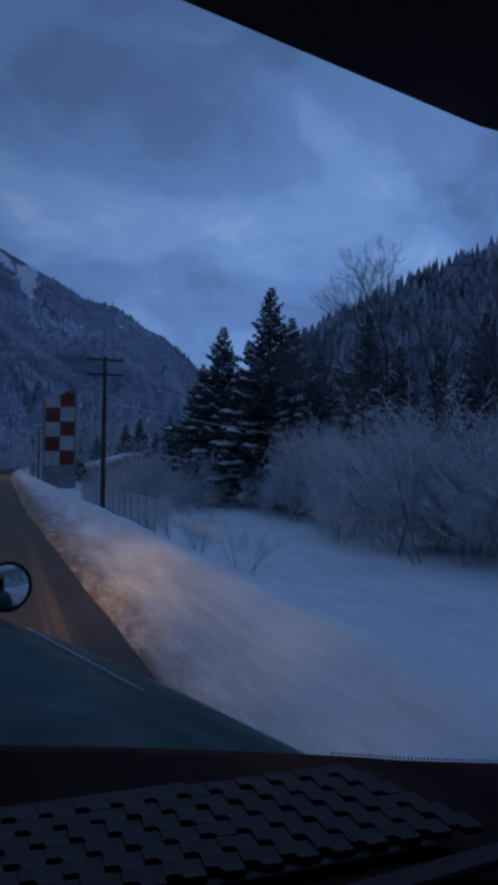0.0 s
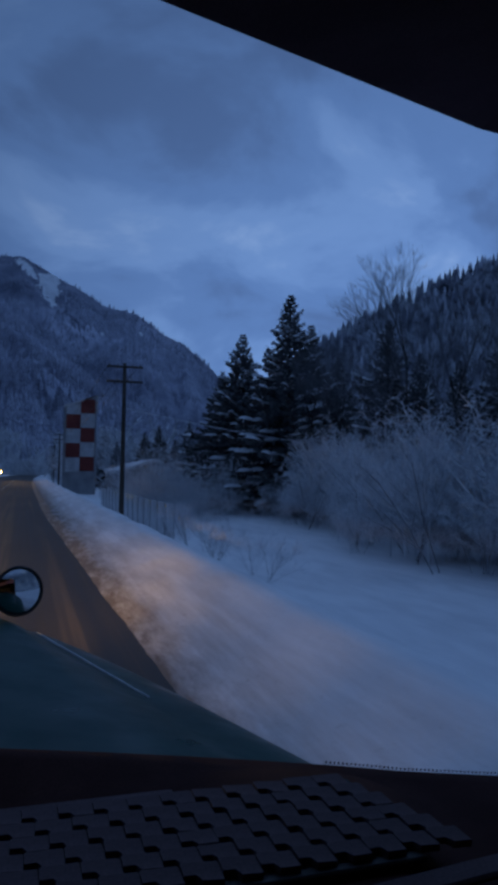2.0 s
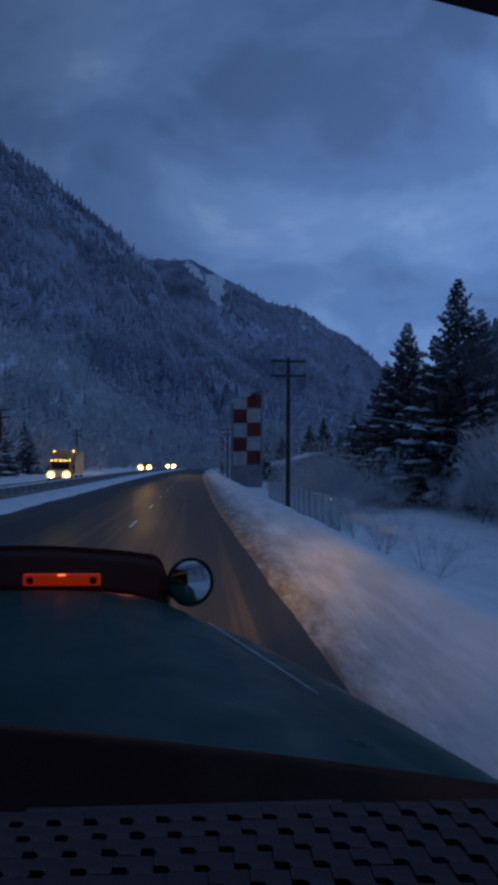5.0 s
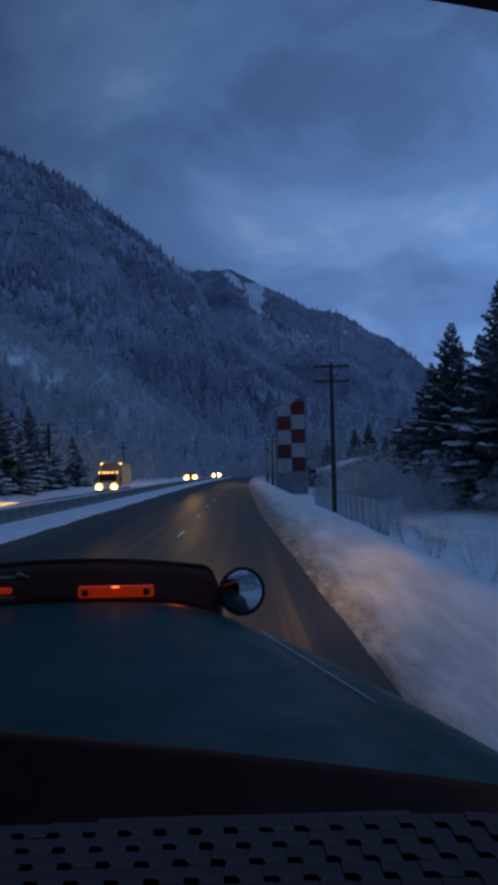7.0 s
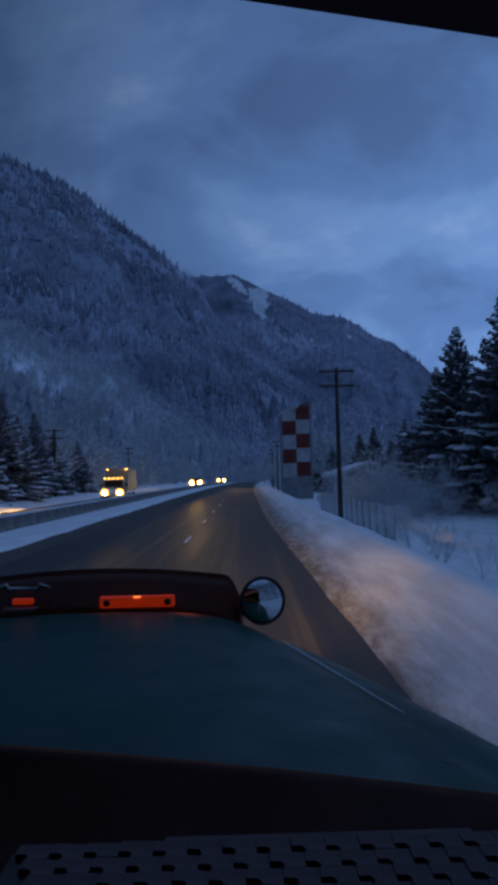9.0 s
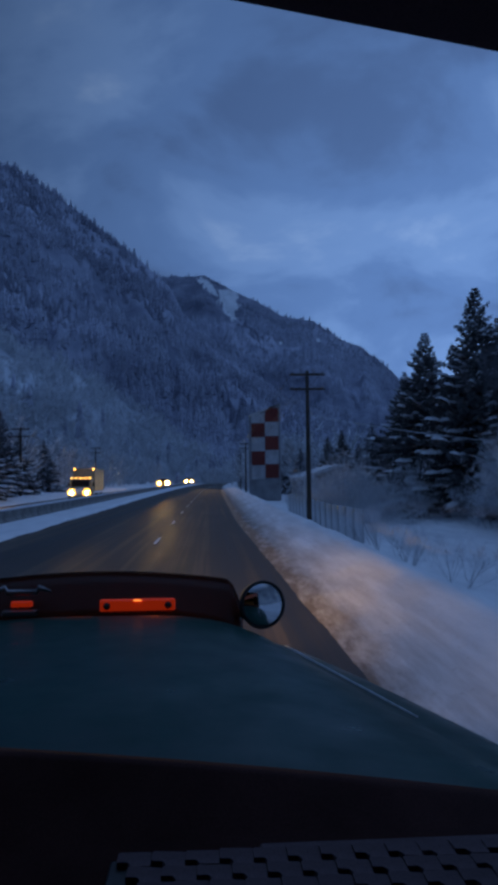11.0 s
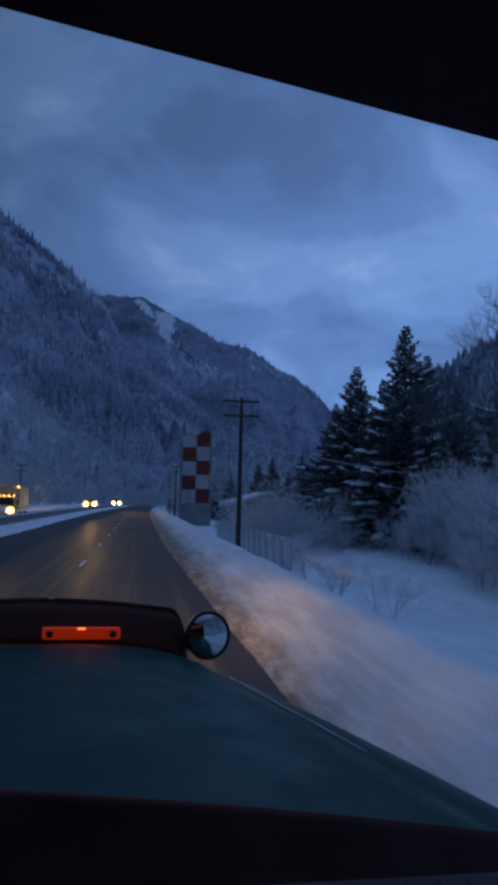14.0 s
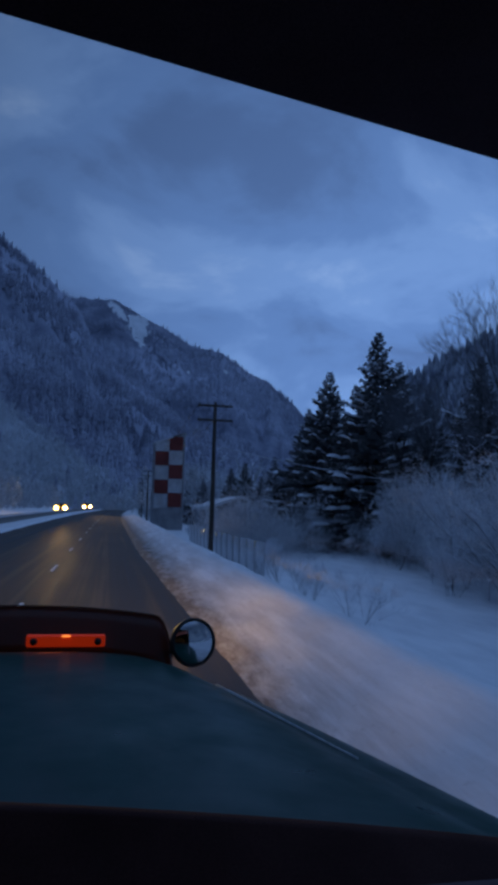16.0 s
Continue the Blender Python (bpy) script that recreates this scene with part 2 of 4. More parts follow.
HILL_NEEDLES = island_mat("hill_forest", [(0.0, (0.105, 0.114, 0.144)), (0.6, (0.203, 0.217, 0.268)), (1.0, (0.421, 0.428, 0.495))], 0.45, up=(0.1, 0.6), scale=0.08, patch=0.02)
# distant forest: the same haze painted in, with less contrast
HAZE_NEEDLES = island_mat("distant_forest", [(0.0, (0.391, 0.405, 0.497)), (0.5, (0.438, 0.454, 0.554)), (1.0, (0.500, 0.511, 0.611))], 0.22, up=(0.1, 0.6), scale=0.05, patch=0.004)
FROSTED_NEEDLES = island_mat("frosted_needles", [(0.0, (0.080, 0.091, 0.104)), (0.5, (0.187, 0.202, 0.227)), (1.0, (0.455, 0.468, 0.520))], 0.7, up=(0.3, 0.9), scale=1.3)
RIME = island_mat("rime_on_scrub", [(0.0, (0.60, 0.62, 0.66)), (0.5, (0.74, 0.76, 0.79)), (1.0, (0.86, 0.87, 0.89))])
FROST = island_mat("hoarfrost_twigs", [(0.0, (0.460, 0.483, 0.529)), (0.5, (0.667, 0.690, 0.736)), (1.0, (0.897, 0.920, 0.920))])
TWIGS = island_mat("bare_twigs", [(0.0, (0.084, 0.086, 0.096)), (0.6, (0.180, 0.186, 0.204)), (1.0, (0.384, 0.402, 0.432))])
BARK = plain("dark_bark", (0.035, 0.030, 0.027), (0.085, 0.075, 0.068), 0.95, scale=3.0, fine=30.0, relief=0.6, depth=0.02, stretch=(1, 1, 0.3))
FROSTED_BARK = plain("frosted_bark", (0.13, 0.13, 0.14), (0.34, 0.35, 0.38), 0.95, scale=2.5, fine=24.0, relief=0.5, depth=0.01)
TIMBER = plain("weathered_pole_timber", (0.06, 0.05, 0.042), (0.12, 0.10, 0.085), 0.9, scale=2.0, fine=40.0, stretch=(1, 1, 0.1))
RIVER = plain("dark_river_water", (0.010, 0.016, 0.022), (0.020, 0.028, 0.034), 0.12, scale=0.3, fine=2.5, relief=0.25, depth=0.05)
# wooded and distant slopes: snow and scrub colours paled to stand for haze
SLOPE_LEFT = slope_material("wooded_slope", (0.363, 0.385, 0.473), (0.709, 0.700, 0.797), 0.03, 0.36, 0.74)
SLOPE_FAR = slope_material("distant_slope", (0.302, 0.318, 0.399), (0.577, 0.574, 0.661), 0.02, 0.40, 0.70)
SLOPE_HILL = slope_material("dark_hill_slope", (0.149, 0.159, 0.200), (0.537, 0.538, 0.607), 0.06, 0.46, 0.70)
# frost white, lifted further for the haze on this slope
SLOPE_FROST = slope_material("frosted_scrub_slope", (0.572, 0.594, 0.638), (0.880, 0.902, 0.920), 0.09, 0.36, 0.66)
PATCH = plain("open_snowfield", (0.80, 0.82, 0.85), (0.92, 0.93, 0.95), 0.8, scale=0.02, fine=0.2, relief=0)
DARK_PLASTIC = plain("black_textured_plastic", (0.048, 0.021, 0.019), (0.070, 0.032, 0.028), 0.95, scale=8, fine=400, relief=0.2, depth=0.0008)
DARK_PLASTIC.node_tree.nodes["Principled BSDF"].inputs["Specular IOR Level"].default_value = 0.1
HEADLINER = plain("dark_headliner_cloth", (0.20, 0.115, 0.125), (0.28, 0.165, 0.180), 0.95, scale=5, fine=500, relief=0.2, depth=0.0006)
HEADLINER.node_tree.nodes["Principled BSDF"].inputs["Specular IOR Level"].default_value = 0.04
RUBBER = plain("grey_rubber_mat", (0.090, 0.056, 0.060), (0.140, 0.092, 0.098), 0.9, scale=10, fine=300, relief=0.2, depth=0.0006)
BLACK = plain("black_rubber", (0.012, 0.012, 0.012), (0.02, 0.02, 0.02), 0.6, scale=20, fine=200)
CABLE = plain("grey_cable_sheath", (0.05, 0.055, 0.065), (0.10, 0.11, 0.125), 0.7)
STEEL = plain("galvanised_steel", (0.30, 0.31, 0.33), (0.45, 0.46, 0.48), 0.45, 0.8, scale=4, fine=60)
RED = plain("faded_red_panel", (0.20, 0.036, 0.032), (0.29, 0.060, 0.050), 0.75, scale=0.8, fine=14)
WHITE = plain("weathered_white_panel", (0.52, 0.53, 0.55), (0.74, 0.75, 0.77), 0.75, scale=0.8, fine=14)
CLAD = plain("grey_corrugated_cladding", (0.30, 0.31, 0.33), (0.46, 0.47, 0.49), 0.7, 0.2, scale=0.7, fine=10)
AMBER = glow("lit_amber_lens", (1.0, 0.050, 0.005), 0.12)
# pale colour for the painted highlight on the hood crease
CREASE_GLINT = plain("crease_glint_paint", (0.52, 0.55, 0.58), (0.72, 0.74, 0.76), 0.5, scale=9)
LYING = plain("clean_snow", (0.74, 0.76, 0.79), (0.88, 0.89, 0.91), 0.7, scale=0.8, fine=9.0, relief=0.2, depth=0.03)
AMBER_BULB = glow("amber_bulb", (1.0, 0.25, 0.04), 1.0)
LAMP = glow("lit_headlamp", (1.0, 0.72, 0.30), 80.0)
# oversized glowing ring: the yellow glare round a lamp, made as a surface
GLARE_RING = glow("headlamp_glare", (1.0, 0.50, 0.07), 3.2)
ROOF_LAMP = glow("lit_roof_lamp", (1.0, 0.34, 0.05), 4.0)
LAMP_SMALL = glow("lit_clearance_lamp", (1.0, 0.45, 0.08), 7.0)
# pale body paint with the yellow of the headlamps mixed into it
YELLOW_LIT = plain("lamplit_trailer_paint", (0.50, 0.44, 0.30), (0.62, 0.56, 0.40), 0.5, scale=1.0)
TYRE = plain("tyre_rubber", (0.012, 0.012, 0.012), (0.03, 0.03, 0.03), 0.9)


def car_paint():
    m, n, l, b = material("teal_truck_paint", 0.3)
    a, c, d = noise_tex(n, l, 1.6, 5.0), noise_tex(n, l, 5.0, 6.0), noise_tex(n, l, 3.0, 2.0)
    r = ramp(n, [(0.3, (0.004, 0.040, 0.034)), (0.7, (0.007, 0.056, 0.046))])
    l.new(a.outputs["Fac"], r.inputs[0])
    film, specks = noise_tex(n, l, 2.4, 7.0, stretch=(1.6, 0.5, 1), rough=0.65), noise_tex(n, l, 70.0, 3.0)
    fr, sr = ramp(n, [(0.45, (0, 0, 0)), (0.72, (1, 1, 1))]), ramp(n, [(0.60, (0, 0, 0)), (0.72, (1, 1, 1))])
    l.new(film.outputs["Fac"], fr.inputs[0])
    l.new(specks.outputs["Fac"], sr.inputs[0])
    dull = n.new("ShaderNodeMath")
    dull.operation = "MULTIPLY"
    dull.inputs[1].default_value = 0.35
    l.new(mix_rgb(n, l, 0.4, fr.outputs[0], sr.outputs[0], "ADD"), dull.inputs[0])
    l.new(mix_rgb(n, l, dull.outputs[0], r.outputs[0], (0.060, 0.070, 0.066)), b.inputs["Base Color"])
    rr = n.new("ShaderNodeMapRange")
    for k, val in (("From Min", 0.3), ("From Max", 0.7), ("To Min", 0.26), ("To Max", 0.46)):
        rr.inputs[k].default_value = val
    l.new(c.outputs["Fac"], rr.inputs["Value"])
    l.new(rr.outputs[0], b.inputs["Roughness"])
    b.inputs["Specular IOR Level"].default_value = 0.09
    bump(n, l, b, d.outputs["Fac"], 0.10, 0.004)
    return m


PAINT = car_paint()
CHROME, _n, _l, _b = material("chrome", 0.12, 1.0)
_b.inputs["Base Color"].default_value = (0.75, 0.76, 0.78, 1)
DULL_CHROME, _n, _l, _b = material("salt_dulled_chrome", 0.38, 1.0)
_b.inputs["Base Color"].default_value = (0.22, 0.20, 0.20, 1)
MIRROR, _n, _l, _b = material("mirror_glass", 0.015, 1.0)
_b.inputs["Base Color"].default_value = (0.62, 0.63, 0.65, 1)


def smoked():
    m = bpy.data.materials.new("smoked_acrylic")
    m.use_nodes = True
    n, l = m.node_tree.nodes, m.node_tree.links
    n.clear()
    out, mix, clear, gloss, fr = (n.new("ShaderNode" + k) for k in ("OutputMaterial", "MixShader", "BsdfTransparent", "BsdfPrincipled", "Fresnel"))
    # smoked tint reddened: the amber lamps' glow in the acrylic put into its colour
    clear.inputs[0].default_value = (0.34, 0.17, 0.12, 1)
    gloss.inputs["Base Color"].default_value, gloss.inputs["Roughness"].default_value = (0.11, 0.030, 0.018, 1), 0.32
    mix.inputs[0].default_value = 0.45
    l.new(clear.outputs[0], mix.inputs[1])
    l.new(gloss.outputs[0], mix.inputs[2])
    l.new(mix.outputs[0], out.inputs[0])
    return m


SMOKED = smoked()


# ---- builders ----
def mesh_of(name, verts, faces, mats, smooth=False, index=None):
    me = bpy.data.meshes.new(name)
    me.from_pydata([tuple(v) for v in verts], [], [tuple(f) for f in faces])
    for m in mats if isinstance(mats, (list, tuple)) else [mats]:
        me.materials.append(m)
    if index is not None:
        me.polygons.foreach_set("material_index", np.asarray(index, dtype=np.int32))
    if smooth:
        me.polygons.foreach_set("use_smooth", [True] * len(me.polygons))
    me.update()
    return me


def part(name, me, parent, label="", at=None):
    ob = new(name, me)
    ob.parent = parent
    if at is not None:
        ob.matrix_basis = at
    return tagged(ob, label)


def thing(name, label, category, at=None, group="", kind="", data=None):
    ob = new(name, data)
    if at is not None:
        ob.matrix_basis = at
    return tagged(ob, label, category, group, kind)


def bm_mesh(name, bm, mats, smooth=False):
    me = bpy.data.meshes.new(name)
    bm.to_mesh(me)
    bm.free()
    for m in mats if isinstance(mats, (list, tuple)) else [mats]:
        me.materials.append(m)
    if smooth:
        me.polygons.foreach_set("use_smooth", [True] * len(me.polygons))
    return me


def box(name, size, centre, mat, bevel=0.0, segments=1, turn=None):
    bm = bmesh.new()
    bmesh.ops.create_cube(bm, size=1.0)
    bmesh.ops.scale(bm, vec=size, verts=bm.verts)
    if bevel:
        bmesh.ops.bevel(bm, geom=list(bm.edges), offset=bevel, segments=segments, affect="EDGES", profile=0.6)
    if turn is not None:
        bmesh.ops.transform(bm, matrix=turn, verts=bm.verts)
    bmesh.ops.translate(bm, vec=centre, verts=bm.verts)
    return bm_mesh(name, bm, mat)


def tube(points, radii, sides, verts, faces, cap=True):
    """Adds a tapered tube along points to the lists."""
    rings = []
    for i, p in enumerate(points):
        a = Vector(points[min(i + 1, len(points) - 1)]) - Vector(points[max(i - 1, 0)])
        side = a.orthogonal().normalized()
        other = a.normalized().cross(side)
        start = len(verts)
        for k in range(sides):
            c = 2 * math.pi * k / sides
            verts.append(Vector(p) + (side * math.cos(c) + other * math.sin(c)) * radii[i])
        rings.append(start)
    for a, b in zip(rings, rings[1:]):
        for k in range(sides):
            faces.append((a + k, a + (k + 1) % sides, b + (k + 1) % sides, b + k))
    if cap:
        faces.append(tuple(rings[0] + k for k in reversed(range(sides))))
        faces.append(tuple(rings[-1] + k for k in range(sides)))


def tube_mesh(name, points, radii, mat, sides=8, smooth=True):
    v, f = [], []
    tube(points, radii, sides, v, f)
    return mesh_of(name, v, f, mat, smooth)


def spread(tv, tf, places, mat, name):
    """One mesh of many copies of a small template: places are rows x, y, z, width, height, turn."""
    tv, tf, p = np.asarray(tv, float), np.asarray(tf, int), np.asarray(places, float)
    c, s = np.cos(p[:, 5]), np.sin(p[:, 5])
    x = (tv[None, :, 0] * c[:, None] - tv[None, :, 1] * s[:, None]) * p[:, 3:4] + p[:, 0:1]
    y = (tv[None, :, 0] * s[:, None] + tv[None, :, 1] * c[:, None]) * p[:, 3:4] + p[:, 1:2]
    z = tv[None, :, 2] * p[:, 4:5] + p[:, 2:3]
    verts = np.stack([x, y, z], -1).reshape(-1, 3)
    faces = (tf[None] + (np.arange(len(p)) * len(tv))[:, None, None]).reshape(-1, 3)
    me = bpy.data.meshes.new(name)
    me.vertices.add(len(verts))
    me.vertices.foreach_set("co", verts.ravel())
    me.loops.add(faces.size)
    me.loops.foreach_set("vertex_index", faces.ravel().astype(np.int32))
    me.polygons.add(len(faces))
    me.polygons.foreach_set("loop_start", np.arange(0, faces.size, 3, dtype=np.int32))
    me.update(calc_edges=True)
    me.materials.append(mat)
    return me


# ---- the ground: road corridor, meadow, valley floor ----
def bend(y):
    """How far the road has swung to the right at y."""
    return 0.00011 * max(0.0, y - 90.0) ** 2 if y < 480 else 0.00011 * 390.0 ** 2 + 0.0858 * (y - 480)


def heading(y):
    """Degrees by which the road has turned to the right at y."""
    return math.degrees(math.atan(0.00022 * min(390.0, max(0.0, y - 90.0))))


def snow_edge(y):
    """How far to the side the ploughed snow begins; it creeps onto the asphalt further on."""
    return 1.80 - 0.62 * min(1.0, max(0.0, (y - 7.0) / 36.0))


def smooth(a, b, v):
    k = min(1.0, max(0.0, (v - a) / (b - a)))
    return k * k * (3 - 2 * k)


def fbm(x, y, s=1.0, o=4):
    return noise.fractal(Vector((x * s, y * s, 0.37)), 0.9, 2.0, o)


def ground_height(x, y):
    u = x - bend(y)
    edge = snow_edge(y) + 0.05 * fbm(0.0, y, 0.12) + 0.035 * fbm(3.0, y, 1.3)
    if u > 0:
        h = -0.08 + 0.21 * smooth(edge - 0.30, edge + 0.60, u) + 0.38 * smooth(edge + 0.3, 4.0, u) + 0.12 * math.exp(-((u - 4.05) / 0.5) ** 2)
        h -= 1.45 * smooth(4.2, 6.9, u)
        h += (0.03 * fbm(x, y * 0.35, 1.1) + 0.035 * fbm(x, y, 0.22)) * smooth(edge, edge + 0.8, u)
        h -= 3.6 * smooth(30, 40, u) * smooth(60, 85, y) * (1 - smooth(72, 84, u))
        h += 3.0 * smooth(90, 160, u)
    else:
        h = -0.08 + 0.24 * smooth(-8.9, -9.6, u + 0.16 * fbm(1.0, y, 0.3)) * (1 - smooth(-12.7, -13.1, u))
        h += (0.26 + 0.4 * smooth(-21.5, -24.0, u)) * smooth(-20.6, -21.5, u + 0.25 * fbm(5.0, y, 0.2))
        h += 0.09 * fbm(x, y, 0.4) * smooth(-20.8, -22.3, u) + 2.5 * smooth(-25, -40, u)
    return h * (1 - smooth(600, 1500, abs(y) + abs(x))) - 3 * smooth(600, 1500, abs(y) + abs(x))


def build_ground():
    xs = [-4500, -2500, -1200, -600, -300, -160, -100, -70, -50, -40, -34, -29]
    xs += list(np.arange(-26, -19, 0.5)) + list(np.arange(-19, -13.6, 1.5)) + list(np.arange(-13.4, -8.2, 0.2)) + [-7, -4, -1, 0.5]
    xs += list(np.arange(0.8, 2.5, 0.06)) + list(np.arange(2.5, 5.0, 0.14)) + list(np.arange(5.0, 12, 0.45)) + list(np.arange(12, 50, 2.0)) + [55, 60, 66, 72, 76, 80, 84, 92, 105, 125, 150, 200, 300, 600, 1200, 2500, 4500]
    ys, y = [-4500, -1500, -500, -200, -80, -30, -10, 0], 2.0
    while y < 420:
        ys.append(y)
        y += 0.22 + y * 0.012
    ys += [450, 500, 560, 640, 760, 900, 1200, 1700, 2600, 4500]
    verts, faces, w = [], [], len(xs)
    for y in ys:
        b = bend(y)
        for x in xs:
            k = b * (1 - smooth(300, 900, abs(x)))
            verts.append((x + k, y, ground_height(x + k, y)))
    for j in range(len(ys) - 1):
        for i in range(w - 1):
            a = j * w + i
            faces.append((a, a + 1, a + w + 1, a + w))
    thing("ground", "snow-covered valley floor with ploughed roadside banks", "ground", kind="structure", data=mesh_of("ground", verts, faces, SNOW, True))


def strip(x0, x1, z, y0, y1, step, mat, name, thick=0.0):
    verts, faces, n = [], [], int((y1 - y0) / step)
    for j in range(n + 1):
        y = y0 + (y1 - y0) * j / n
        for x in np.linspace(x0, x1, 4):
            verts.append((x + bend(y), y, z))
    for j in range(n):
        for i in range(3):
            a = j * 4 + i
            faces.append((a, a + 1, a + 5, a + 4))
    return mesh_of(name, verts, faces, mat)


build_ground()
road = thing("road", "wet dark asphalt carriageway streaked with dried salt", "road", kind="structure", data=strip(-9.7, 2.3, 0.0, -60, 560, 4.0, ASPHALT, "road"))
opposite_road = thing("opposite_road", "wet asphalt carriageway for oncoming traffic", "road", kind="structure", data=strip(-21.8, -12.6, 0.0, -60, 560, 4.0, SLUSH, "opposite_road"))
dash_mesh = box("lane_dash", (0.12, 3.0, 0.006), (0, 0, 0), MARKING)
for i in range(24):
    y = -9.0 + 12.0 * i + 3.2
    part("lane_dash", dash_mesh, road, at=pose(-2.45 + bend(y), y, 0.006, 0, 0, -heading(y)))

# river beyond the meadow
river = thing("river", "dark slow river between snowy banks", "water", kind="structure", data=strip(30, 86, -2.9, 60, 560, 6.0, RIVER, "river"))


# ---- mountains ----
def skyline(points):
    az, el = zip(*points)
    return lambda a: float(np.interp(a, az, el))


def mountain(name, label, sky, foot, top, az0, az1, mats, na, ns, rough, seed, trees=0.0, power=1.25, chooser=None):
    """A slope seen from the road: from its foot up to a ridge, then falling away behind."""
    verts, faces, index = [], [], []
    surface = {}

    def at(a, s):
        ra = radians(a)
        r0, r1 = foot(a), top(a)
        r = r0 + (r1 - r0) * s
        ridge = math.tan(radians(sky(a))) * r1 + 2.6 - trees
        x, y = r * math.sin(ra), r * math.cos(ra)
        h = -4.0 + (ridge + 4.0) * min(s, 1.0) ** power
        if s > 1:
            h -= (s - 1) * (r1 - r0) * 0.9
        k = rough * (0.25 + r1 / 2400)
        h += k * fbm(x + seed, y, 0.010) * min(1, 4 * s) * (1 - 0.85 * smooth(0.75, 1.0, s))
        h += k * 0.55 * (1 - abs(fbm(a * 0.55 + seed, s * 1.3, 1.0, 4)) * 2.2) * min(1, 3 * s) * (1 - 0.95 * smooth(0.6, 0.95, s))
        h += k * 0.22 * fbm(x + seed, y, 0.05, 3) * min(1, 4 * s) * (1 - 0.3 * smooth(0.75, 1.0, s))
        return x, y, h

    ss = [i / ns for i in range(ns + 1)] + [1.15, 1.4]
    for i in range(na + 1):
        for s in ss:
            verts.append(at(az0 + (az1 - az0) * i / na, s))
    w = len(ss)
    for i in range(na):
        for j in range(w - 1):
            a = i * w + j
            faces.append((a, a + w, a + w + 1, a + 1))
            index.append(chooser(az0 + (az1 - az0) * (i + 0.5) / na, verts[a]) if chooser else 0)
    thing(name, label, "mountain", kind="structure", data=mesh_of(name, verts, faces, mats, True, index))
    return at


def in_patch(a, v):
    """Open snow chutes below the far summit."""
    el = math.degrees(math.atan2(v[2] - 2.6, math.hypot(v[0], v[1])))
    n = 0.42 * fbm(a * 3.0, el * 2.4, 1.0, 5)
    k = (15.7 - el) / 1.1
    one = 0 < k < 1.0 and abs(a - (-0.85 + 1.0 * k)) < 0.38 + 0.8 * n
    two = 12.4 < el < 14.85 and abs(a - 1.2 - 0.24 * (14.7 - el)) < 0.22 + 0.29 * (el - 12.4) + n
    four = math.hypot((a - 8.6) / 0.35, (el - 10.8) / 0.18) + n < 0.8 or math.hypot((a - 5.6) / 0.3, (el - 10.6) / 0.15) + n < 0.7
    return 1 if one or two or four else 0


def in_far_patch(a, v):
    el = math.degrees(math.atan2(v[2] - 2.6, math.hypot(v[0], v[1])))
    return 1 if math.hypot((a - 17.3 - 0.9 * (el - 6.6)) / 0.9, (el - 6.6) / 0.42) + 0.4 * fbm(a * 2, el * 2, 1.0) < 0.9 else 0


SKY_LEFT = skyline([(-75, 25), (-45, 26), (-25, 25.4), (-18.1, 24.3), (-14.9, 23.4), (-12.6, 22.1), (-9.6, 20.3), (-7.3, 18.7), (-5.3, 17.2), (-3.4, 15.8), (-2.7, 14.4), (-2, 13.2), (-1, 12.0), (1, 10.4), (4, 8.2), (8, 5.6), (12, 3.2), (16, 1.4)])
SKY_FAR = skyline([(-16, 12), (-6, 15.7), (-3, 16.2), (-2, 16.2), (-0.5, 16.25), (2, 15.0), (4, 14.1), (5.8, 13.1), (8.2, 12.65), (10.6, 11.1), (12.2, 10.4), (13.8, 9.0), (15.6, 7.3), (17.5, 5.2), (20, 3), (26, 1)])
SKY_NOTCH = skyline([(8, 5), (13, 6.4), (15.8, 7.0), (18.2, 7.5), (20, 7.6), (26, 6.8), (32, 6)])
SKY_HILL = skyline([(13.2, 1.6), (15.4, 4.0), (17.1, 6.0), (18.5, 7.2), (19.9, 8.2), (22.7, 10.6), (26.8, 13.1), (30.8, 14.9), (34, 16), (38.6, 17.5), (50, 19), (80, 20)])
SKY_FROST = skyline([(-75, 24), (-40, 21), (-25, 16.4), (-18, 12.6), (-11, 9.4), (-7, 7.0), (-3, 4.2), (0, 2.4), (2.5, 1.2), (7, 0.8), (12, 0.8)])
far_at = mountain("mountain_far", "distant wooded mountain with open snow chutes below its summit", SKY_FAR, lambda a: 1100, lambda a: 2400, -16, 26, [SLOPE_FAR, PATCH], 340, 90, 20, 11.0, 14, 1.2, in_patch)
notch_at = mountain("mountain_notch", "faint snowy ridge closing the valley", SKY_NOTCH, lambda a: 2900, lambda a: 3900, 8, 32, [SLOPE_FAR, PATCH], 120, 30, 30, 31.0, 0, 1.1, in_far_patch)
left_at = mountain("mountain_left", "steep wooded mountainside dusted with snow, painted paler for haze", SKY_LEFT, lambda a: 330, lambda a: 1200, -75, 16, [SLOPE_LEFT], 300, 80, 26, 3.0, 14, 1.3)
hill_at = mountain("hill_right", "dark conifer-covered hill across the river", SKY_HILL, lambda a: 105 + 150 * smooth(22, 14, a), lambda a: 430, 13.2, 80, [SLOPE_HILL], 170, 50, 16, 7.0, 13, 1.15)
frost_at = mountain("slope_left", "low roadside slope of frosted scrub", SKY_FROST, lambda a: min(31 / max(0.02, math.sin(radians(-a))), 300) if a < 0 else 300, lambda a: 150 + 290 * smooth(-60, 0, a), -75, 12, [SLOPE_FROST], 240, 50, 10, 5.0, 7, 1.1)


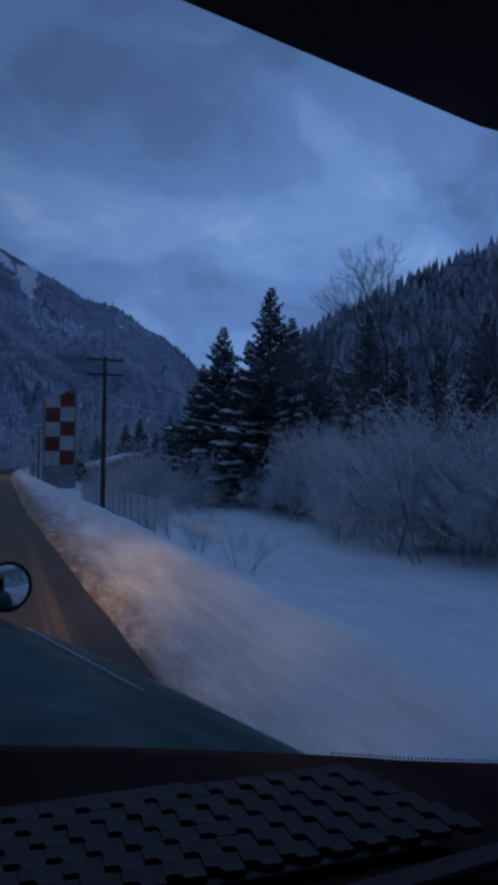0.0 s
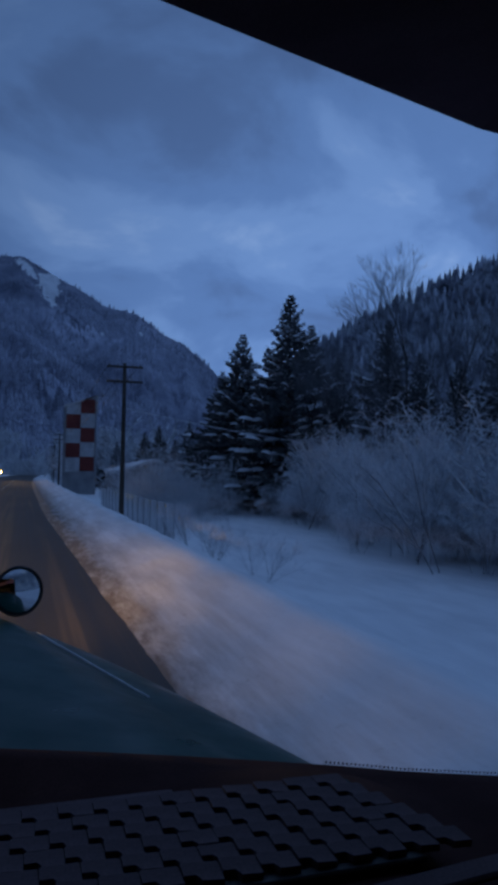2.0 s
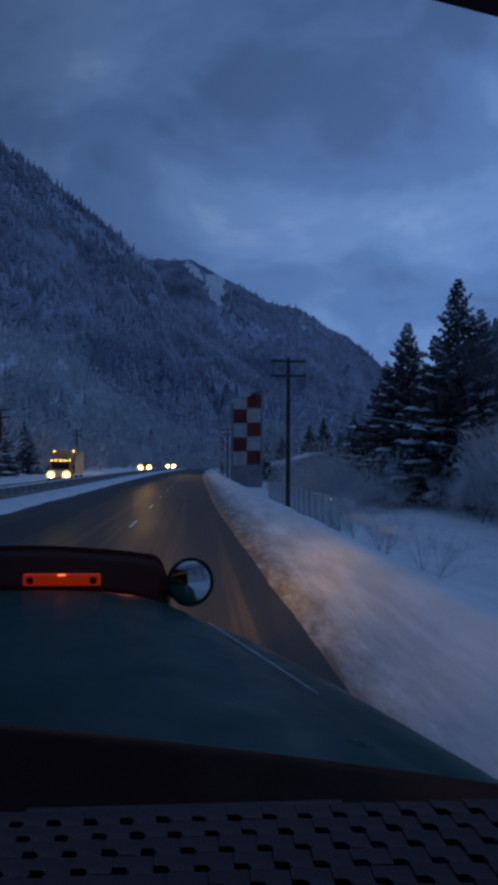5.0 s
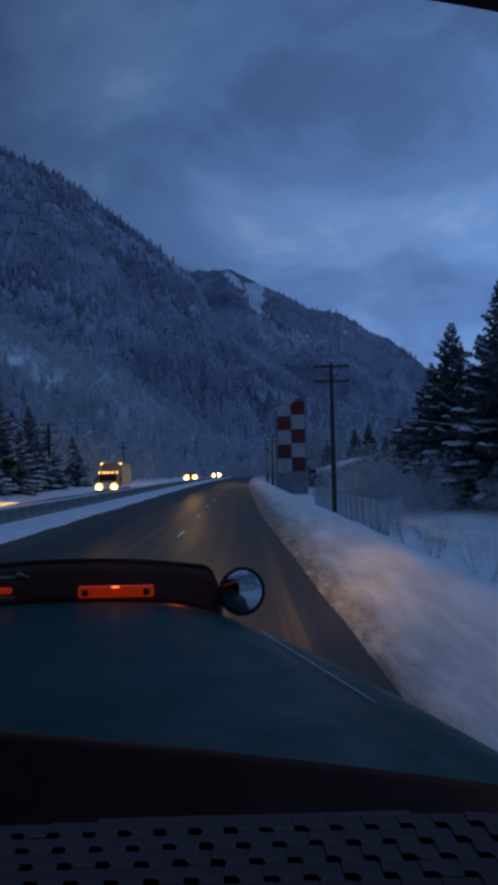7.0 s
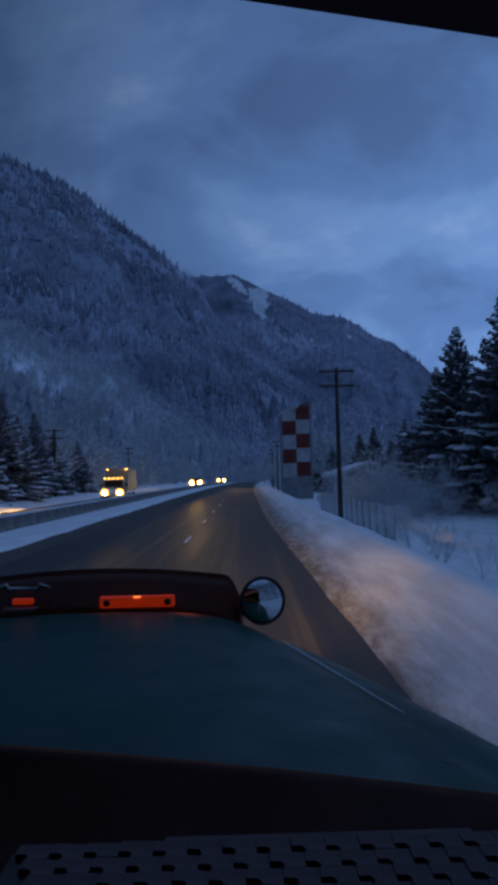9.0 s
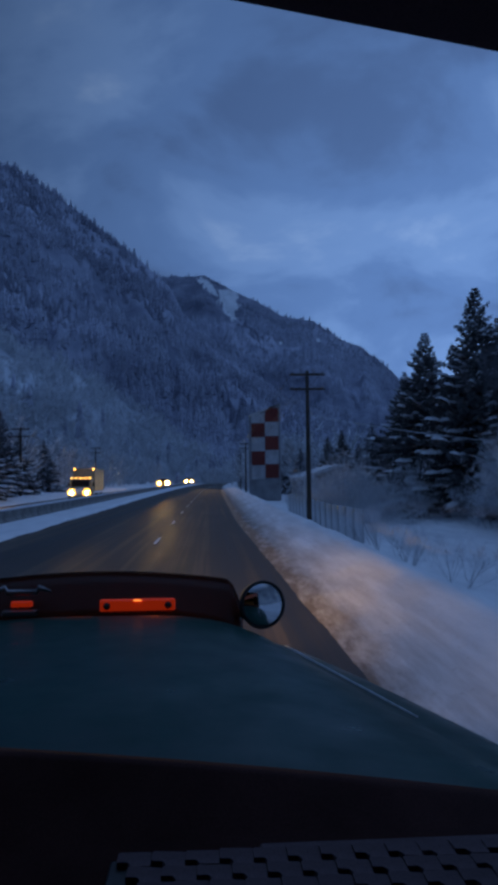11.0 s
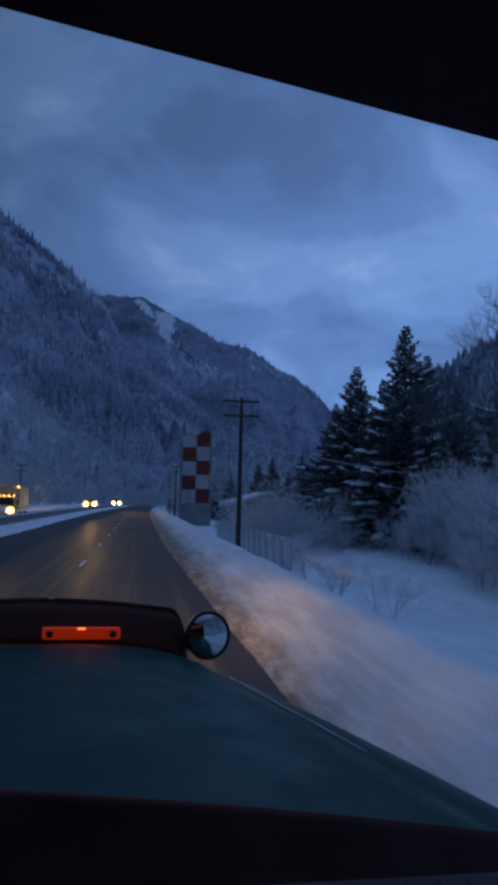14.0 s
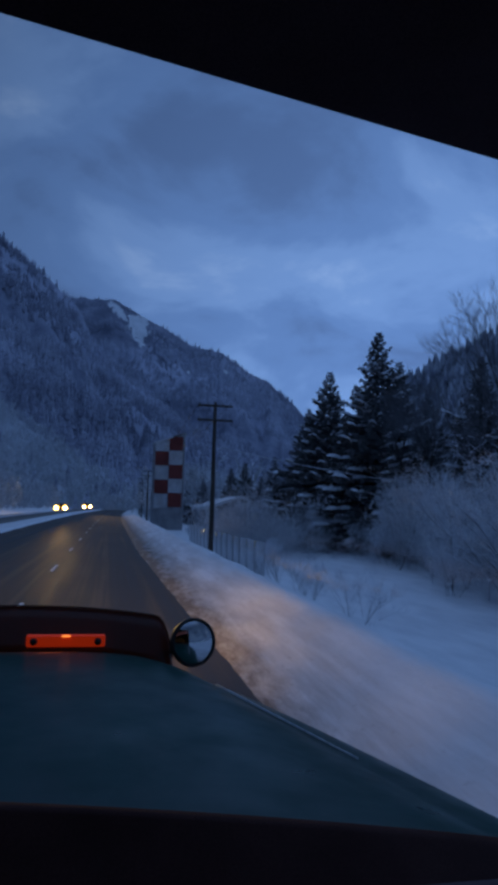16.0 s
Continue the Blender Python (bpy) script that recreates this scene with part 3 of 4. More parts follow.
def far_conifer():
    v, f = [], []
    for z0, z1, r in ((0.02, 0.55, 0.20), (0.32, 0.80, 0.145), (0.60, 1.0, 0.09)):
        s = len(v)
        for k in range(6):
            c = 2 * math.pi * k / 6 + z0 * 5
            q = r * (1.0 if k % 2 else 0.68)
            v.append((q * math.cos(c), q * math.sin(c), z0 + (0.0 if k % 2 else 0.05)))
        v.append((0, 0, z1))
        f += [(s + k, s + (k + 1) % 6, s + 6) for k in range(6)]
    return v, f


def frost_template(rng, twigs=44, subs=5, thick=1.0):
    """A small leafless crown: thin limbs fanning up from the foot."""
    v, f = [], []

    def sliver(p, q, w):
        d = (q - p).normalized()
        o = d.orthogonal().normalized()
        o2 = d.cross(o)
        s = len(v)
        v.extend([tuple(p + o * w), tuple(p - o * w * 0.5 + o2 * w * 0.86), tuple(p - o * w * 0.5 - o2 * w * 0.86), tuple(q)])
        f.extend([(s, s + 1, s + 3), (s + 1, s + 2, s + 3), (s + 2, s, s + 3)])

    sliver(Vector((0, 0, -0.05)), Vector((rng.uniform(-0.05, 0.05), rng.uniform(-0.05, 0.05), 0.95)), 0.013 * thick)
    for _ in range(twigs):
        z = rng.uniform(0.12, 0.85)
        a = rng.uniform(0, 6.283)
        r = (0.34 * math.sin(math.pi * (0.15 + 0.8 * z)) + 0.05) * rng.uniform(0.4, 1.0)
        p = Vector((0.25 * r * math.cos(a), 0.25 * r * math.sin(a), z * 0.85))
        q = Vector((r * math.cos(a), r * math.sin(a), z + rng.uniform(0.05, 0.22)))
        sliver(p, q, 0.0065 * thick)
        for _ in range(subs):
            g = p.lerp(q, rng.uniform(0.3, 0.95))
            sliver(g, g + Vector((rng.uniform(-0.1, 0.1), rng.uniform(-0.1, 0.1), rng.uniform(-0.03, 0.11))), 0.005 * thick)
    return v, f


def wooded(name, label, at, az, s_range, count, size, template, mat, seed, keep=None, slim=1.0):
    rng, rows = random.Random(seed), []
    tries = 0
    while len(rows) < count and tries < count * 4:
        tries += 1
        a, s = rng.uniform(*az), rng.uniform(*s_range)
        x, y, z = at(a, s)
        if keep and not keep(a, (x, y, z), rng):
            continue
        h = size * rng.uniform(0.55, 1.25)
        rows.append((x, y, z - 0.4, h * slim * rng.uniform(0.8, 1.25), h, rng.uniform(0, 6.28)))
    thing(name, label, "trees", kind="stuff", data=spread(*template, rows, mat, name))


CONE = far_conifer()
_r = random.Random(5)
FROSTY = [frost_template(_r, 46, 5, 0.55) for _ in range(3)]
PUFFY = [frost_template(_r, 20, 4, 2.2) for _ in range(3)]
clearing = lambda s, lo: (lambda a, p, rng: fbm(p[0], p[1], s, 4) + rng.uniform(-0.35, 0.35) > lo)
wooded("far_forest", "distant snow-dusted conifer forest in haze-paled colours", far_at, (-15, 25), (0.05, 1.0), 11000, 14, CONE, HAZE_NEEDLES, 1, lambda a, p, rng: not (in_patch(a, p) or in_patch(a, (p[0], p[1], p[2] + 25)) or in_patch(a, (p[0], p[1], p[2] + 12))) and fbm(p[0], p[1], 0.008) + rng.uniform(-0.4, 0.4) > -0.25)
wooded("mountain_forest", "snow-dusted conifer forest on a steep slope, haze-paled", left_at, (-40, 14), (0.03, 1.0), 23000, 12, CONE, FAR_NEEDLES, 2, clearing(0.012, -0.26))
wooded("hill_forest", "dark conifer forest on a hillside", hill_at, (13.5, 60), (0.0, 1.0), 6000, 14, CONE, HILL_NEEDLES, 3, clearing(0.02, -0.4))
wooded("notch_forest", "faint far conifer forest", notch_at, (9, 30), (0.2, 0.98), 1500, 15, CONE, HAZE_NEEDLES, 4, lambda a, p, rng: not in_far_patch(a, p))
for k in range(3):
    wooded("frosted_scrub", "hoarfrosted leafless scrub on a slope", frost_at, (-50, 10), (0.0, 1.0), 1150, 8.0, PUFFY[k], RIME, 20 + k, None, 1.35)
wooded("slope_conifers", "snowy conifers among frosted scrub", frost_at, (-55, 8), (0.0, 0.55), 160, 10, CONE, FAR_NEEDLES, 31)
wooded("hill_scrub", "frosted leafless scrub at the foot of a hill", hill_at, (14, 60), (0.0, 0.45), 900, 9, PUFFY[1], FROST, 33, None, 1.2)


# ---- near trees ----
def spruce(rng, height, needles):
    """Meshes of one spruce: trunk, whorls of drooping boughs, pads of snow lying on them."""
    tv, tf, nv, nf, sv, sf = [], [], [], [], [], []
    tube([(0, 0, -0.3), (0.03, 0, height * 0.4), (0, 0.02, height * 0.985)], [0.021 * height, 0.014 * height, 0.01], 8, tv, tf)
    z, turn = height * 0.06, 0.0
    lean = [rng.uniform(0.78, 1.15) for _ in range(8)]
    while z < height * 0.985:
        k = z / height
        reach = height * 0.39 * (1 - k) ** 1.0 * min(1.0, 0.62 + 2.6 * k) + 0.06
        turn += rng.uniform(0.3, 0.7)
        count = 11 if k < 0.6 else 9 if k < 0.85 else 7
        reach *= rng.uniform(0.85, 1.10)
        for b in range(count):
            a = turn + 6.2832 * (b + rng.uniform(-0.3, 0.3)) / count
            l = reach * lean[int(a / 6.2832 * 8) % 8] * rng.choice((0.5, 0.75, 0.95, 1.0, 1.18))
            z0 = z + rng.uniform(-0.18, 0.18) * (1 - k)
            droop = l * rng.uniform(0.30, 0.60) * (1.05 - 0.95 * k)
            out, side = Vector((math.cos(a), math.sin(a), 0)), Vector((-math.sin(a), math.cos(a), 0))
            spine = [Vector((0, 0, z0)) + out * (l * t) - Vector((0, 0, droop * t ** 1.2 - (0.12 + 0.30 * k) * l * t ** 2.5)) for t in (0.0, 0.25, 0.5, 0.75, 1.0)]
            n_sub = max(3, int(l / 0.30))
            for j in range(n_sub):
                t = 0.18 + 0.80 * (j + rng.random() * 0.7) / n_sub
                i = min(3, int(t * 4))
                p = spine[i].lerp(spine[i + 1], t * 4 - i)
                for sgn in (-1, 1):
                    w = 0.06 + 0.12 * min(1.0, l) + 0.30 * l * (1.02 - t) * rng.uniform(0.5, 1.15)
                    tip = p + side * sgn * w + out * w * rng.uniform(0.5, 1.0) - Vector((0, 0, w * rng.uniform(0.10, 0.55)))
                    q = len(nv)
                    nv.extend([p - out * 0.07, p + out * 0.10, p.lerp(tip, 0.55) - Vector((0, 0, 0.10 + 0.06 * l)) + out * 0.06, tip])
                    nf.extend([(q, q + 1, q + 3), (q, q + 2, q + 3), (q + 1, q + 2, q + 3)])
            q = len(nv)
            wt = 0.03 + 0.03 * min(1.5, l)
            nv.extend([spine[3] + side * wt, spine[3] - side * wt, spine[4] + out * 0.12, spine[3] - Vector((0, 0, 0.10))])
            nf.extend([(q, q + 1, q + 2), (q, q + 3, q + 2), (q + 1, q + 3, q + 2)])
            if l > 0.35 and rng.random() < 0.62 - 0.25 * k:
                for pad in range(1 if l < 1.4 else 2):
                    t0 = rng.uniform(0.72, 0.92) if pad == 0 else rng.uniform(0.42, 0.62)
                    wd = (0.08 + 0.10 * l) * rng.uniform(0.5, 1.15)
                    i = min(3, int(t0 * 4))
                    c = spine[i].lerp(spine[i + 1], t0 * 4 - i)
                    ln = l * rng.uniform(0.13, 0.24) + 0.06
                    fall = (spine[min(4, i + 1)] - spine[i]).normalized()
                    q = len(sv)
                    sv.extend([c + fall * (ln * math.cos(m)) + side * (wd * math.sin(m) * rng.uniform(0.7, 1.25)) - Vector((0, 0, 0.07 + 0.10 * wd)) for m in [k6 * math.pi / 4 for k6 in range(8)]])
                    sv.extend([c + fall * (0.55 * ln * math.cos(m)) + side * (0.55 * wd * math.sin(m)) + Vector((0, 0, 0.06 + 0.10 * wd)) for m in [k6 * math.pi / 4 for k6 in range(8)]])
                    sv.append(c + Vector((0, 0, 0.09 + 0.16 * wd)))
                    sf.extend([(q + m, q + (m + 1) % 8, q + 8 + (m + 1) % 8, q + 8 + m) for m in range(8)] + [(q + 8 + m, q + 8 + (m + 1) % 8, q + 16) for m in range(8)])
        z += (0.24 + 0.27 * (1 - k)) * height / 16.0
    return mesh_of("trunk", tv, tf, BARK, True), mesh_of("boughs", nv, nf, needles), mesh_of("lying_snow", sv, sf, LYING, True)


def bare_tree(rng, height, twig_mat, spread_k=0.34, levels=4, split=4, stems=1, thin=1.0, least=0.006, fan=(0.45, 1.0)):
    """Meshes of a leafless tree: trunk with main limbs, and a crown of fine twigs."""
    tv, tf, cv, cf = [], [], [], []

    def grow(p, d, length, r, level):
        mid = p + d * length * 0.5 + Vector((rng.uniform(-1, 1), rng.uniform(-1, 1), 0.2)) * length * 0.05
        end = p + d * length
        if level < 2:
            tube([p, mid, end], [r, r * 0.8, r * 0.55], 6 if level == 0 else 4, tv, tf, False)
        else:
            s = len(cv)
            o = d.orthogonal().normalized() * r
            o2 = d.cross(o)
            cv.extend([p + o, p - o * 0.5 + o2 * 0.86, p - o * 0.5 - o2 * 0.86, end])
            cf.extend([(s, s + 1, s + 3), (s + 1, s + 2, s + 3), (s + 2, s, s + 3)])
        if level >= levels:
            return
        for k in range(split + (2 if level == 0 else 0) + (2 if level == levels - 1 else 0)):
            t = rng.uniform(0.30, 1.0) if level else rng.uniform(0.28, 1.0)
            a = rng.uniform(0, 6.283)
            o = d.orthogonal().normalized()
            o2 = d.cross(o)
            lean = rng.uniform(*fan)
            nd = (d + (o * math.cos(a) + o2 * math.sin(a)) * lean + Vector((0, 0, 0.25))).normalized()
            b = p.lerp(mid, t * 2) if t < 0.5 else mid.lerp(end, t * 2 - 1)
            grow(b, nd, length * rng.uniform(spread_k, spread_k + 0.24) * (1.15 - 0.4 * t), max(least, r * 0.48), level + 1)

    for k in range(stems):
        lean = 0.05 if stems == 1 else 0.55
        d = Vector((rng.uniform(-lean, lean), rng.uniform(-lean, lean), 1)).normalized()
        grow(Vector((0.15 * k, 0.1 * k % 0.3, -0.2)), d, height * rng.uniform(0.6, 0.72), 0.011 * height * thin, 0)
    return mesh_of("trunk", tv, tf, BARK if twig_mat is TWIGS else FROSTED_BARK, True), mesh_of("twigs", cv, cf, twig_mat)


def plant(name, meshes, label, category, group, x, y, scale, turn, sink=0.15, names=("trunk", "crown", "lying_snow")):
    ob = thing(name, label, category, pose(x, y, ground_height(x, y) - sink, 0, 0, turn) @ Matrix.Scale(scale, 4), group)
    for n, me in zip(names, meshes):
        tagged(part(n, me, ob), kind="stuff" if n != "trunk" else "")
    return ob


rng = random.Random(42)
SPRUCES = [spruce(rng, 16.0, NEEDLES) for _ in range(4)]
WHITE_SPRUCES = [spruce(rng, 16.0, FROSTED_NEEDLES) for _ in range(2)]


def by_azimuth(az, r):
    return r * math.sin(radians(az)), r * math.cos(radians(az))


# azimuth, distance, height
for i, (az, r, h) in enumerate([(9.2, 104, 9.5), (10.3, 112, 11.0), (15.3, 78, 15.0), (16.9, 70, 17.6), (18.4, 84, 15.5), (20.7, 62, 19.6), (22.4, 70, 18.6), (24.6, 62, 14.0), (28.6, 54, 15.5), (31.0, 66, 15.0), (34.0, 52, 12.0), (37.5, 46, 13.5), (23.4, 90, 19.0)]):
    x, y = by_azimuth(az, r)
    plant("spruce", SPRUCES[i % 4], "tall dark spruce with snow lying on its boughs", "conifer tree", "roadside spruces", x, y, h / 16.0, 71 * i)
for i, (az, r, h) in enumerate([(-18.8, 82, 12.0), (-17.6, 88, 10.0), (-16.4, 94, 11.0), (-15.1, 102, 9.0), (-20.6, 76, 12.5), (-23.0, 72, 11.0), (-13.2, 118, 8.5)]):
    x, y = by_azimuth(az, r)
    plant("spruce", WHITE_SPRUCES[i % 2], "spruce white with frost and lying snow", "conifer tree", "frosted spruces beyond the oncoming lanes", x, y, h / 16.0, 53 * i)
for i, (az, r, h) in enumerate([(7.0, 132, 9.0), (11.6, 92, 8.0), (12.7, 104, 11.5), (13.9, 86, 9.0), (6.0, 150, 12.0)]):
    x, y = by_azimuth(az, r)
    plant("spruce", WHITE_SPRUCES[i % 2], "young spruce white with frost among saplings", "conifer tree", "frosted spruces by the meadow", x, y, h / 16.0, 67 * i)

BARE = [bare_tree(rng, 15.0, TWIGS, 0.46, 4, 7, 1, 0.45, 0.0055, (0.40, 0.95)) for _ in range(3)]
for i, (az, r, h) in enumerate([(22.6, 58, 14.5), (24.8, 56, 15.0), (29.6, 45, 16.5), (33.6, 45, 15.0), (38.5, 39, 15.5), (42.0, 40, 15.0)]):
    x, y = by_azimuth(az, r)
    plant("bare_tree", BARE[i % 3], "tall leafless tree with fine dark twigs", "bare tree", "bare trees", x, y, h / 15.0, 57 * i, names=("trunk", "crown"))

FROSTED = [bare_tree(rng, 7.0, FROST, 0.40, 4, 5, 2, 0.36, 0.006) for _ in range(4)]
SHRUB = [bare_tree(rng, 3.0, FROST, 0.42, 4, 5, 5, 0.34, 0.0045) for _ in range(3)]
n_f = 0
while n_f < 120:
    y = rng.uniform(14, 150)
    line = 13.0 + max(0.0, y - 34) * 0.30
    x = line + bend(y) + abs(rng.gauss(0, 1)) * (4 + 0.06 * y) + 1.0
    n_f += 1
    if n_f % 5 < 3:
        plant("frosted_tree", FROSTED[n_f % 4], "leafless tree white with hoarfrost", "frosted tree", "frosted trees by the meadow", x, y, rng.uniform(0.55, 1.05), rng.uniform(0, 360), names=("trunk", "crown"))
    else:
        plant("frosted_shrub", SHRUB[n_f % 3], "low leafless shrub white with hoarfrost", "shrub", "frosted shrubs by the meadow", x, y, rng.uniform(0.6, 1.2), rng.uniform(0, 360), names=("stem", "crown"))
rows = []
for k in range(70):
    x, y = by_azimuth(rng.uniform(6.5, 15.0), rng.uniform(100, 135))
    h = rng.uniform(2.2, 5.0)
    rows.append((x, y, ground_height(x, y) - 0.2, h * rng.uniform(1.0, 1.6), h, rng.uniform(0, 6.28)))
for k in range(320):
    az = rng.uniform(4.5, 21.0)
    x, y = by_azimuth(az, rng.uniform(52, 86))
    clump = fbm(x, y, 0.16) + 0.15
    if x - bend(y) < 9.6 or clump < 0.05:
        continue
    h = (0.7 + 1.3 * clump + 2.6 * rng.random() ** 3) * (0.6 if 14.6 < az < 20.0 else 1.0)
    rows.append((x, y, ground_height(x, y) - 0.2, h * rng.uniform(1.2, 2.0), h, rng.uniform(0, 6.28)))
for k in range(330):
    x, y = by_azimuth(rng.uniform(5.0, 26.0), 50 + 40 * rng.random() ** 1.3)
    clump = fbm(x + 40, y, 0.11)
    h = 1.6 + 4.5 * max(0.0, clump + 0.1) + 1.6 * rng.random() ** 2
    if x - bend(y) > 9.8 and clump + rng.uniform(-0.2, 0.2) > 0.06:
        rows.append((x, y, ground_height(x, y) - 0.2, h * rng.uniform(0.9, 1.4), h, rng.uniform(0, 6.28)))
while len(rows) < 1450:
    y = rng.uniform(12, 170)
    x = 14.0 + max(0.0, y - 34) * 0.30 + bend(y) + abs(rng.gauss(0, 1)) * (7 + 0.10 * y) + 1.5
    h = rng.uniform(2.6, 7.5)
    if y > 45 and 14.6 < math.degrees(math.atan2(x, y)) < 20.5:
        continue
    rows.append((x, y, ground_height(x, y) - 0.2, h * rng.uniform(0.9, 1.5), h, rng.uniform(0, 6.28)))
for k in range(3):
    thing("frosted_thicket", "dense thicket of hoarfrosted saplings beyond the meadow", "thicket", kind="stuff", data=spread(*FROSTY[k], rows[k::3], FROST, "frosted_thicket"))
rows = []
while len(rows) < 210:
    y = rng.uniform(140, 330)
    h = rng.uniform(6.0, 15.0)
    x = bend(y) + 7.0 + abs(rng.gauss(0, 14))
    rows.append((x, y, ground_height(x, y) - 0.2, h * rng.uniform(1.0, 1.5), h, rng.uniform(0, 6.28)))
thing("frosted_thicket", "tall frosted saplings where the road bends", "thicket", kind="stuff", data=spread(*PUFFY[2], rows, RIME, "frosted_thicket"))
rows = []
while len(rows) < 460:
    y = rng.uniform(48, 300)
    x = -26.0 + bend(y) - abs(rng.gauss(0, 8))
    h = rng.uniform(3.5, 10.0)
    rows.append((x, y, ground_height(x, y) - 0.2, h * rng.uniform(0.9, 1.4), h, rng.uniform(0, 6.28)))
for k in range(3):
    thing("frosted_thicket", "frosted saplings along the snowbank of the oncoming lanes", "thicket", kind="stuff", data=spread(*PUFFY[k], rows[k::3], RIME, "frosted_thicket"))
for i in range(16):
    y = 40 + 6.5 * i + rng.uniform(-2, 2)
    plant("frosted_shrub", SHRUB[i % 3], "low leafless shrub standing in roadside snow", "shrub", "roadside shrubs", 9.0 + bend(y) + rng.uniform(-0.6, 2.2), y, rng.uniform(0.35, 0.75), rng.uniform(0, 360), names=("stem", "crown"))
for i in range(12):
    y = 19 + 2.1 * i + rng.uniform(-1, 1)
    plant("frosted_sapling", FROSTED[i % 4], "slender frosted sapling standing in the snow below the bank", "sapling", "saplings below the bank", 6.2 + 0.11 * (y - 19) + rng.uniform(-0.9, 1.6), y, rng.uniform(0.22, 0.44), rng.uniform(0, 360), names=("stem", "crown"))
for i in range(26):
    y = 45 + 5.5 * i + rng.uniform(-2, 2)
    plant("frosted_tree", FROSTED[i % 4], "leafless roadside tree white with hoarfrost", "frosted tree", "frosted trees beyond the oncoming lanes", -27 + bend(y) - abs(rng.gauss(0, 4)), y, rng.uniform(0.5, 1.0), rng.uniform(0, 360), names=("trunk", "crown"))


# ---- road furniture ----
def median_barrier():
    prof = [(-0.30, 0.0), (-0.30, 0.12), (-0.14, 0.36), (-0.10, 0.82), (0.10, 0.82), (0.14, 0.36), (0.30, 0.12), (0.30, 0.0)]

    def section(length):
        v = [(x, s * length / 2, z) for s in (-1, 1) for x, z in prof]
        f = [(i, (i + 1) % 8, 8 + (i + 1) % 8, 8 + i) for i in range(8)] + [tuple(reversed(range(8))), tuple(range(8, 16))]
        return mesh_of("barrier_section", v, f, CONCRETE)

    cap = []
    for s in (-1, 1):
        cap += [(-0.13, s * 2.0, 0.80), (-0.10, s * 2.0, 0.88), (0.0, s * 2.0, 0.92), (0.10, s * 2.0, 0.88), (0.13, s * 2.0, 0.80)]
    cap_mesh = mesh_of("snow_cap", cap, [(i, i + 1, i + 6, i + 5) for i in range(4)] + [(0, 5, 9, 4)], LYING)
    one = section(3.96)
    for name, label, u, y0, count in (("median_barrier", "stained concrete median barrier capped with snow", -12.25, 4.0, 90), ("roadside_barrier", "concrete roadside barrier capped with snow", 3.9, 190.0, 40)):
        ob = thing(name, label, "barrier", kind="structure")
        for i in range(count):
            y = y0 + 4.0 * i
            m = pose(u + bend(y), y, 0.04 if u < 0 else 0.12, 0, 0, -heading(y))
            sec = part("barrier_section", one, ob, at=m)
            part("snow_cap", cap_mesh, sec, "rounded cap of snow" if i == 0 else "")


median_barrier()


def utility_pole(x, y, h, arms=2):
    ob = thing("utility_pole", "weathered timber utility pole with crossarms", "utility pole", pose(x, y, ground_height(x, y) - 0.3), "utility poles")
    part("pole", tube_mesh("pole", [(0, 0, 0), (0, 0, h * 0.5), (0, 0, h)], [0.17, 0.145, 0.11], TIMBER, 10), ob)
    for k in range(arms):
        z = h - 0.25 - 0.95 * k
        part("crossarm", box("crossarm", (2.3, 0.10, 0.13), (0, -0.13, z), TIMBER, 0.01), ob)
        for s in (-1.0, -0.45, 0.45, 1.0):
            part("insulator", tube_mesh("insulator", [(s, -0.13, z + 0.06), (s, -0.13, z + 0.14), (s, -0.13, z + 0.20)], [0.02, 0.05, 0.03], STEEL, 8), ob)
    return ob


POLE_H = 10.4
POLE_X, POLE_Y = 6.1, [46, 140, 184, 228, 270]
for y in POLE_Y:
    utility_pole(POLE_X + bend(y), y, POLE_H)
utility_pole(-24.5, 92, 9.0)
utility_pole(-24.5, 150, 9.0)


def cable(a, b, sag, r=0.010, mat=CABLE):
    pts = [Vector(a).lerp(Vector(b), t / 14) - Vector((0, 0, sag * 4 * (t / 14) * (1 - t / 14))) for t in range(15)]
    thing("overhead_cable", "thin dark overhead cable between poles", "cable", group="overhead cables", data=tube_mesh("overhead_cable", pts, [r] * 15, mat, 5))


for y0, y1 in zip(POLE_Y, POLE_Y[1:]):
    for s, dz in ((-1.0, 0), (1.0, 0), (-0.45, -0.95)):
        z = POLE_H - 0.35 + dz
        x0, x1 = POLE_X + bend(y0) + s, POLE_X + bend(y1) + s
        cable((x0, y0 - 0.13, z + ground_height(x0 - s, y0)), (x1, y1 - 0.13, z + ground_height(x1 - s, y1)), 0.7)
cable((POLE_X, 46, 6.6), (44, 66, 5.2), 0.9, 0.025, LYING)


